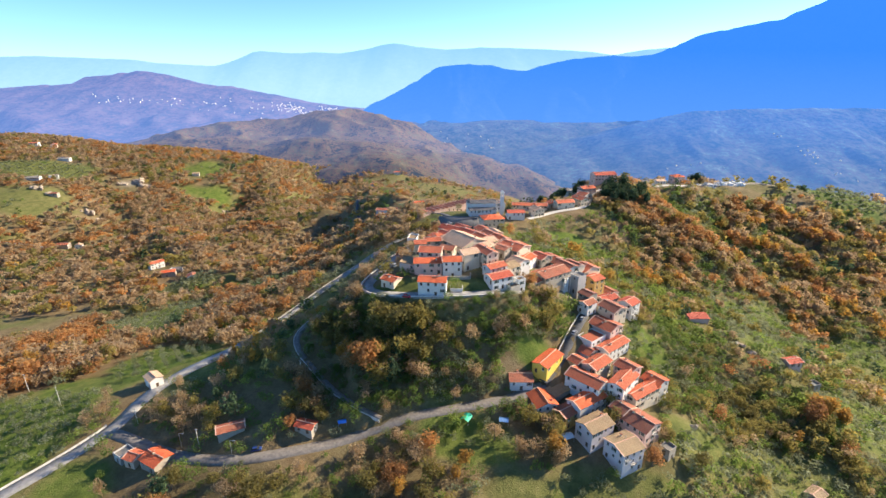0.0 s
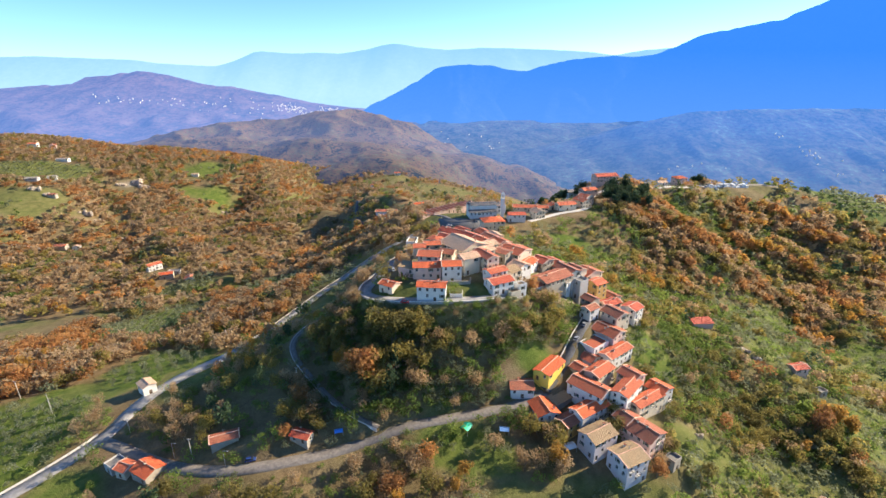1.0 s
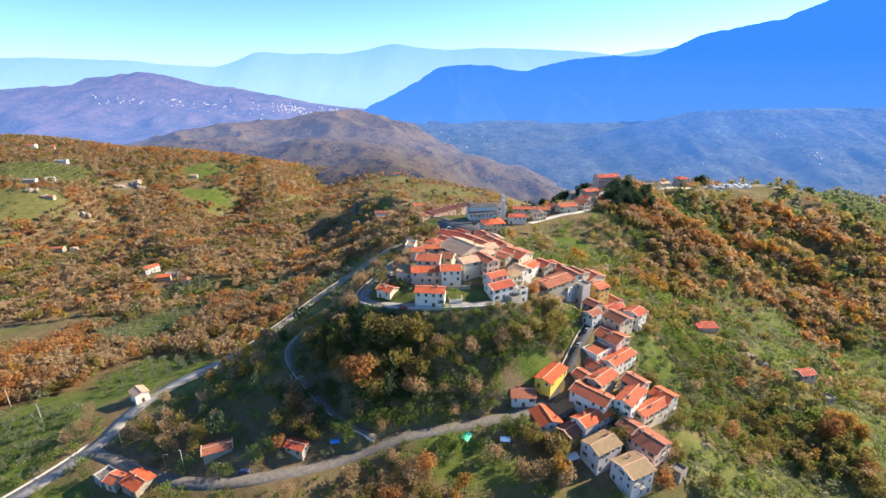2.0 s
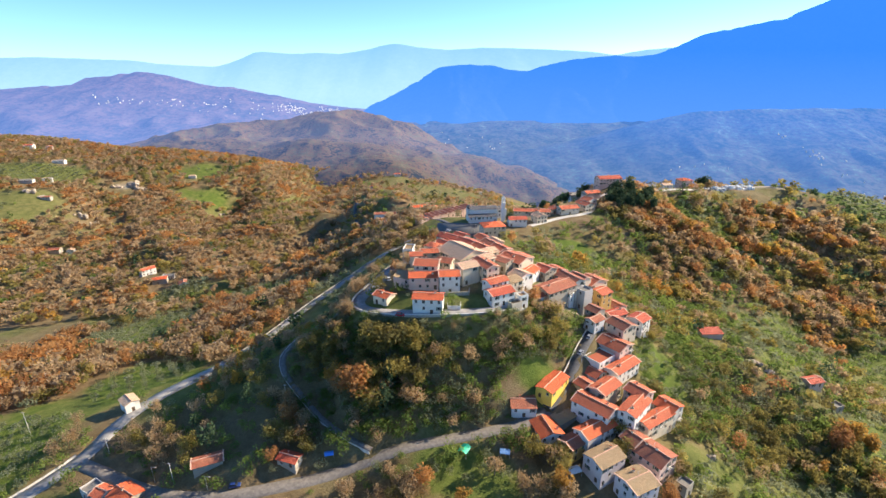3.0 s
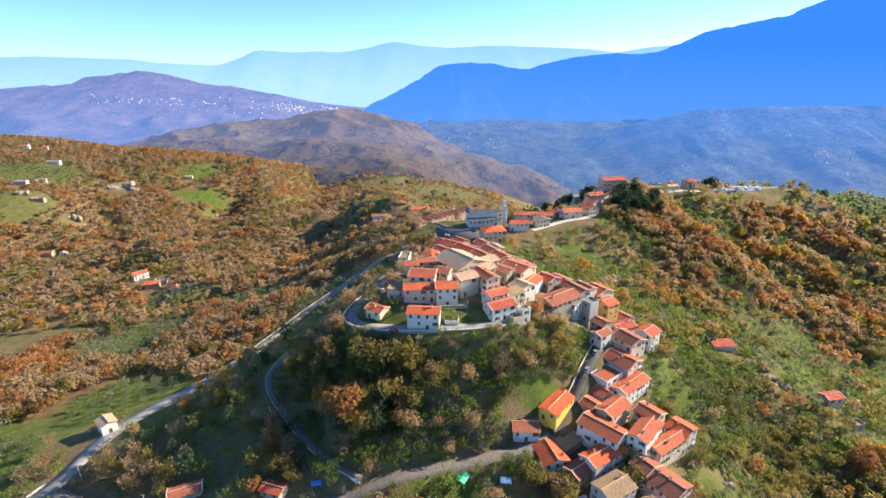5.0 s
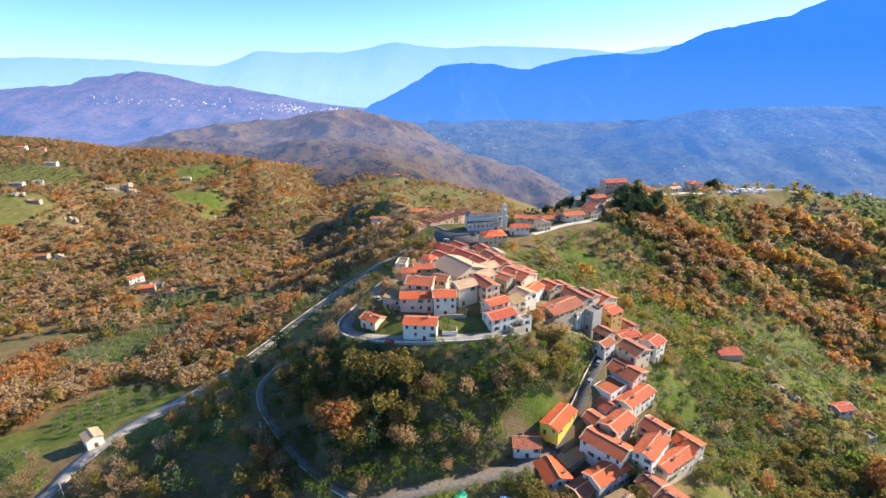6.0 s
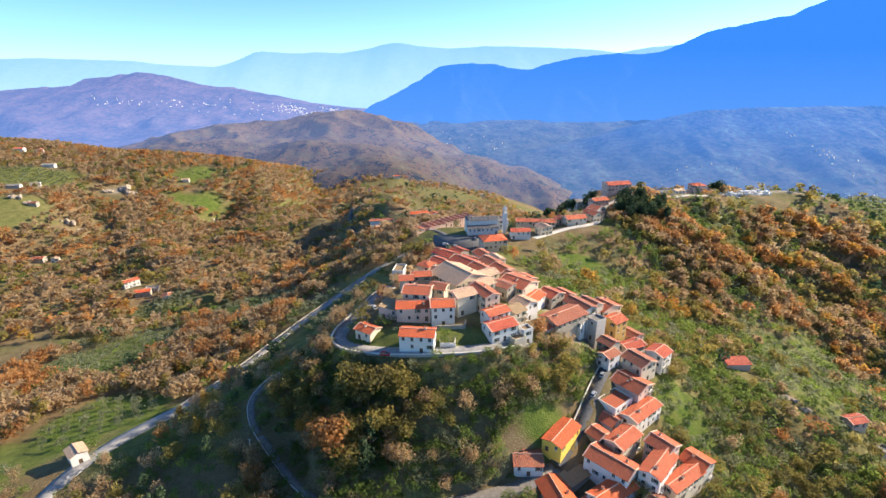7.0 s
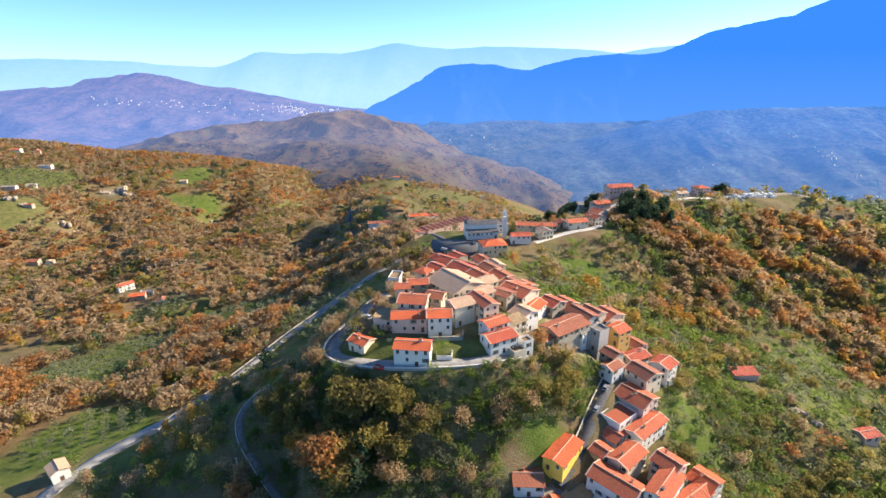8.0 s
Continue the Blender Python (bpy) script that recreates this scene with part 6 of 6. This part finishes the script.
# Brambles and ivy on the banks between the street, the terrace wall and the road below
for x0, x1, y0, y1, gap, thin in ((22, 62, 176, 220, 3.2, 0.25), (-62, 30, 150, 178, 3.2, 0.35), (-50, 40, 186, 205, 2.5, 0.1), (-66, -40, 176, 206, 3.4, 0.3)):
    x, y = grid_points(x0, x1, y0, y1, gap)
    ok = ~blocked(x, y) & (np.hypot(x - 34, y - 187) > 4) & (RNG.random(len(x)) > thin)
    x, y = x[ok], y[ok]
    spots.append((0, x, y, RNG.choice([1, 4, 5], len(x), p=[0.06, 0.54, 0.4] if gap < 3 else [0.14, 0.48, 0.38])))
# Lush bushes below the street and scrub down the sunny slope
for x0, x1, y0, y1, gap, mixed in ((90, 128, 182, 238, 3.6, (0.0, 0.3, 0.7)), (118, 175, 150, 232, 4.6, (0.3, 0.3, 0.4))):
    x, y = grid_points(x0, x1, y0, y1, gap)
    ok = ~blocked(x, y) & (greenness(x, y) < 0.5) & (RNG.random(len(x)) > 0.15)
    x, y = x[ok], y[ok]
    spots.append((0, x, y, RNG.choice([3, 4, 5], len(x), p=mixed)))
# Olive groves in rows on the meadows
for cx, cy, rx, ry, gap, turn in ((-176, 160, 34, 34, 6.0, 25), (-215, 330, 42, 42, 7.0, 15), (-185, 410, 46, 22, 7.5, 20), (-150, 225, 26, 26, 6.5, 35), (-125, 380, 36, 22, 7.5, 30), (-62, 300, 26, 40, 6.5, 40), (430, 510, 34, 30, 7.5, 10), (205, 295, 30, 34, 7.0, 20), (-700, 850, 80, 50, 10, 5), (-250, 440, 28, 22, 7, 20), (-60, 560, 50, 40, 8, 30)):
    a, b = np.meshgrid(np.arange(-rx, rx, gap), np.arange(-ry, ry, gap))
    a, b = a.ravel() + RNG.uniform(-0.7, 0.7, a.size), b.ravel() + RNG.uniform(-0.7, 0.7, b.size)
    inside = np.hypot(a / rx, b / ry) < 0.95
    t = radians(turn)
    x, y = cx + a * math.cos(t) - b * math.sin(t), cy + a * math.sin(t) + b * math.cos(t)
    ok = inside & ~blocked(x, y)
    x, y = x[ok], y[ok]
    d = np.hypot(cx, cy - 20)
    spots.append((0 if d < 262 else 1 if d < 440 else 2, x, y, np.full(len(x), 4)))

WOOD_WORDS = {"rust": "rust-orange autumn oak wood on the hillsides", "bare": "leafless grey-brown woodland on the hillsides", "gold": "golden poplars and maples among the woods", "mossy": "yellow-green trees turning on the slopes",
              "olive": "grey-green olive trees on the slopes", "green": "dense green scrub and ivy on the slopes", "dark": "dark evergreen trees among the woods"}
NEAR_TREES = []
for number, kind in enumerate(KINDS):
    for lod in range(3):
        px = np.concatenate([x[k == number] for l, x, y, k in spots if l == lod])
        py = np.concatenate([y[k == number] for l, x, y, k in spots if l == lod])
        if lod == 0:
            single = (np.hypot(px, py - 20) < 164) & (kind not in ("olive", "green"))
            NEAR_TREES += [(kind, a, b) for a, b in zip(px[single], py[single])]
            px, py = px[~single], py[~single]
        if not len(px):
            continue
        protos = prototypes(kind, lod)
        h0, h1 = SPECIES[kind][1]
        pz = on_ground(px, py)
        scale = RNG.uniform(h0, h1, len(px)) / NOMINAL[kind] * (1.0, 1.12, 1.2)[lod]
        scale = np.where((px > 66) & (py < 335) & (kind not in ("rust", "gold")), 0.85 * scale, scale)
        scale = np.where((road_gap(px, py, ROADS_RING) < 11) & (py < 214), 0.8 * scale, scale)
        wide = scale * RNG.uniform(0.85, 1.25, len(px)) * (1.0, 1.12, 1.3)[lod]
        turn = RNG.uniform(0, 2 * math.pi, len(px))
        patch = fractal(px / 30, py / 30, 61)
        tint = np.clip(0.05 + 0.75 * patch + RNG.normal(0, 0.13, len(px)), 0, 0.75)
        which = RNG.integers(0, len(protos), len(px))
        chunks, tints = [], []
        for j, c in enumerate(protos):
            m = which == j
            co, si = np.cos(turn[m])[:, None], np.sin(turn[m])[:, None]
            vx = (c[None, :, 0] * co - c[None, :, 1] * si) * wide[m][:, None] + px[m][:, None]
            vy = (c[None, :, 0] * si + c[None, :, 1] * co) * wide[m][:, None] + py[m][:, None]
            vz = c[None, :, 2] * scale[m][:, None] + pz[m][:, None]
            chunks.append(np.stack([vx, vy, vz], -1).reshape(-1, 3))
            tints.append(np.repeat(tint[m], len(c)))
        v = np.concatenate(chunks)
        name = {"olive": "olive_trees", "green": "scrub"}.get(kind, kind + "_wood")
        wood = big_mesh(name, v, np.arange(len(v)).reshape(-1, 3), LEAF_MATS[kind], False, (("tint", np.concatenate(tints)),))
        tagged(wood, WOOD_WORDS[kind], "woodland", kind="stuff")

# Single trees nearest the flight: trunk and crown
TREE_WORDS = {"rust": "rust-orange autumn tree on the wooded slope", "bare": "leafless grey-brown tree on the slope", "gold": "golden autumn tree on the hillside", "mossy": "yellow-green tree losing its leaves", "dark": "dark evergreen tree on the slope"}
TREE_DATA = {}
for kind in TREE_WORDS:
    _, _, half, lo, hi, lobes, leaf, number, up = SPECIES[kind]
    for j in range(4):
        c = leaf_crown(RNG, 620, leaf * 0.92, half, lo, hi, lobes + 3, upright=up)
        s = stem(RNG, hi, 0.2, 7)
        pair = []
        for label, v, mat, tint in (("crown", c, LEAF_MATS[kind], 0.15 + 0.14 * j), ("trunk", s, MAT_BARK, 0.0)):
            tmp = big_mesh(label, v, np.arange(len(v)).reshape(-1, 3), mat, False, (("tint", np.full(len(v), tint)),))
            pair.append(tmp.data)
            bpy.data.objects.remove(tmp)
        TREE_DATA[kind, j] = pair
LARGE_TREES = [("rust", -35, 174, 14), ("mossy", -29, 176, 11), ("mossy", -24, 186, 13), ("mossy", -31, 189, 12), ("mossy", -17, 188, 12), ("mossy", -21, 179, 11), ("mossy", -12, 187, 9), ("mossy", -29, 168, 10), ("mossy", -13, 177, 10), ("bare", -16, 171, 9),
               ("rust", 168, 187, 10), ("gold", 174, 188, 11), ("rust", 163, 184, 9), ("gold", 179, 184, 10), ("bare", -45, 205, 8), ("dark", 128, 462, 14), ("dark", 122, 458, 12), ("dark", 268, 520, 14), ("dark", 272, 522, 13), ("dark", 264, 523, 12), ("dark", 92, 470, 12), ("dark", 140, 425, 16), ("dark", 150, 428, 15), ("dark", 146, 418, 16), ("dark", 155, 420, 14), ("dark", 136, 415, 14), ("dark", 143, 409, 14), ("dark", 151, 411, 15), ("dark", 160, 428, 13), ("dark", 148, 402, 16), ("dark", 156, 404, 17), ("dark", 163, 411, 16), ("dark", 168, 420, 15), ("dark", 139, 400, 14), ("dark", 158, 436, 16), ("dark", 147, 436, 17), ("dark", 166, 402, 14), ("dark", 112, 465, 12), ("dark", 104, 466, 11), ("dark", 46, 363, 8)]
for kind, x, y, h in LARGE_TREES:
    for dx, dy in ((0, 0), (1.6, 0.8)):
        NEAR_TREES.append((kind, x + dx, y + dy, h))
NEAR_TREES.sort(key=lambda q: (len(q) == 3, math.hypot(q[1], q[2] - 20)))
for kind, x, y, *tall in NEAR_TREES[:560]:
    j = int(RNG.integers(0, 4))
    h0, h1 = SPECIES[kind][1]
    s = (tall[0] if tall else float(RNG.uniform(h0, h1))) / NOMINAL[kind]
    tree = thing("tree", x, y, float(on_ground(x, y)), 0, TREE_WORDS[kind], "tree", "trees of the near slopes")
    m = Matrix.Rotation(float(RNG.uniform(0, 6.28)), 4, "Z") @ Matrix.Diagonal((s * 1.1, s * 1.1, s, 1))
    shared("trunk", TREE_DATA[kind, j][1], tree, m, "")
    shared("crown", TREE_DATA[kind, j][0], tree, m, "")
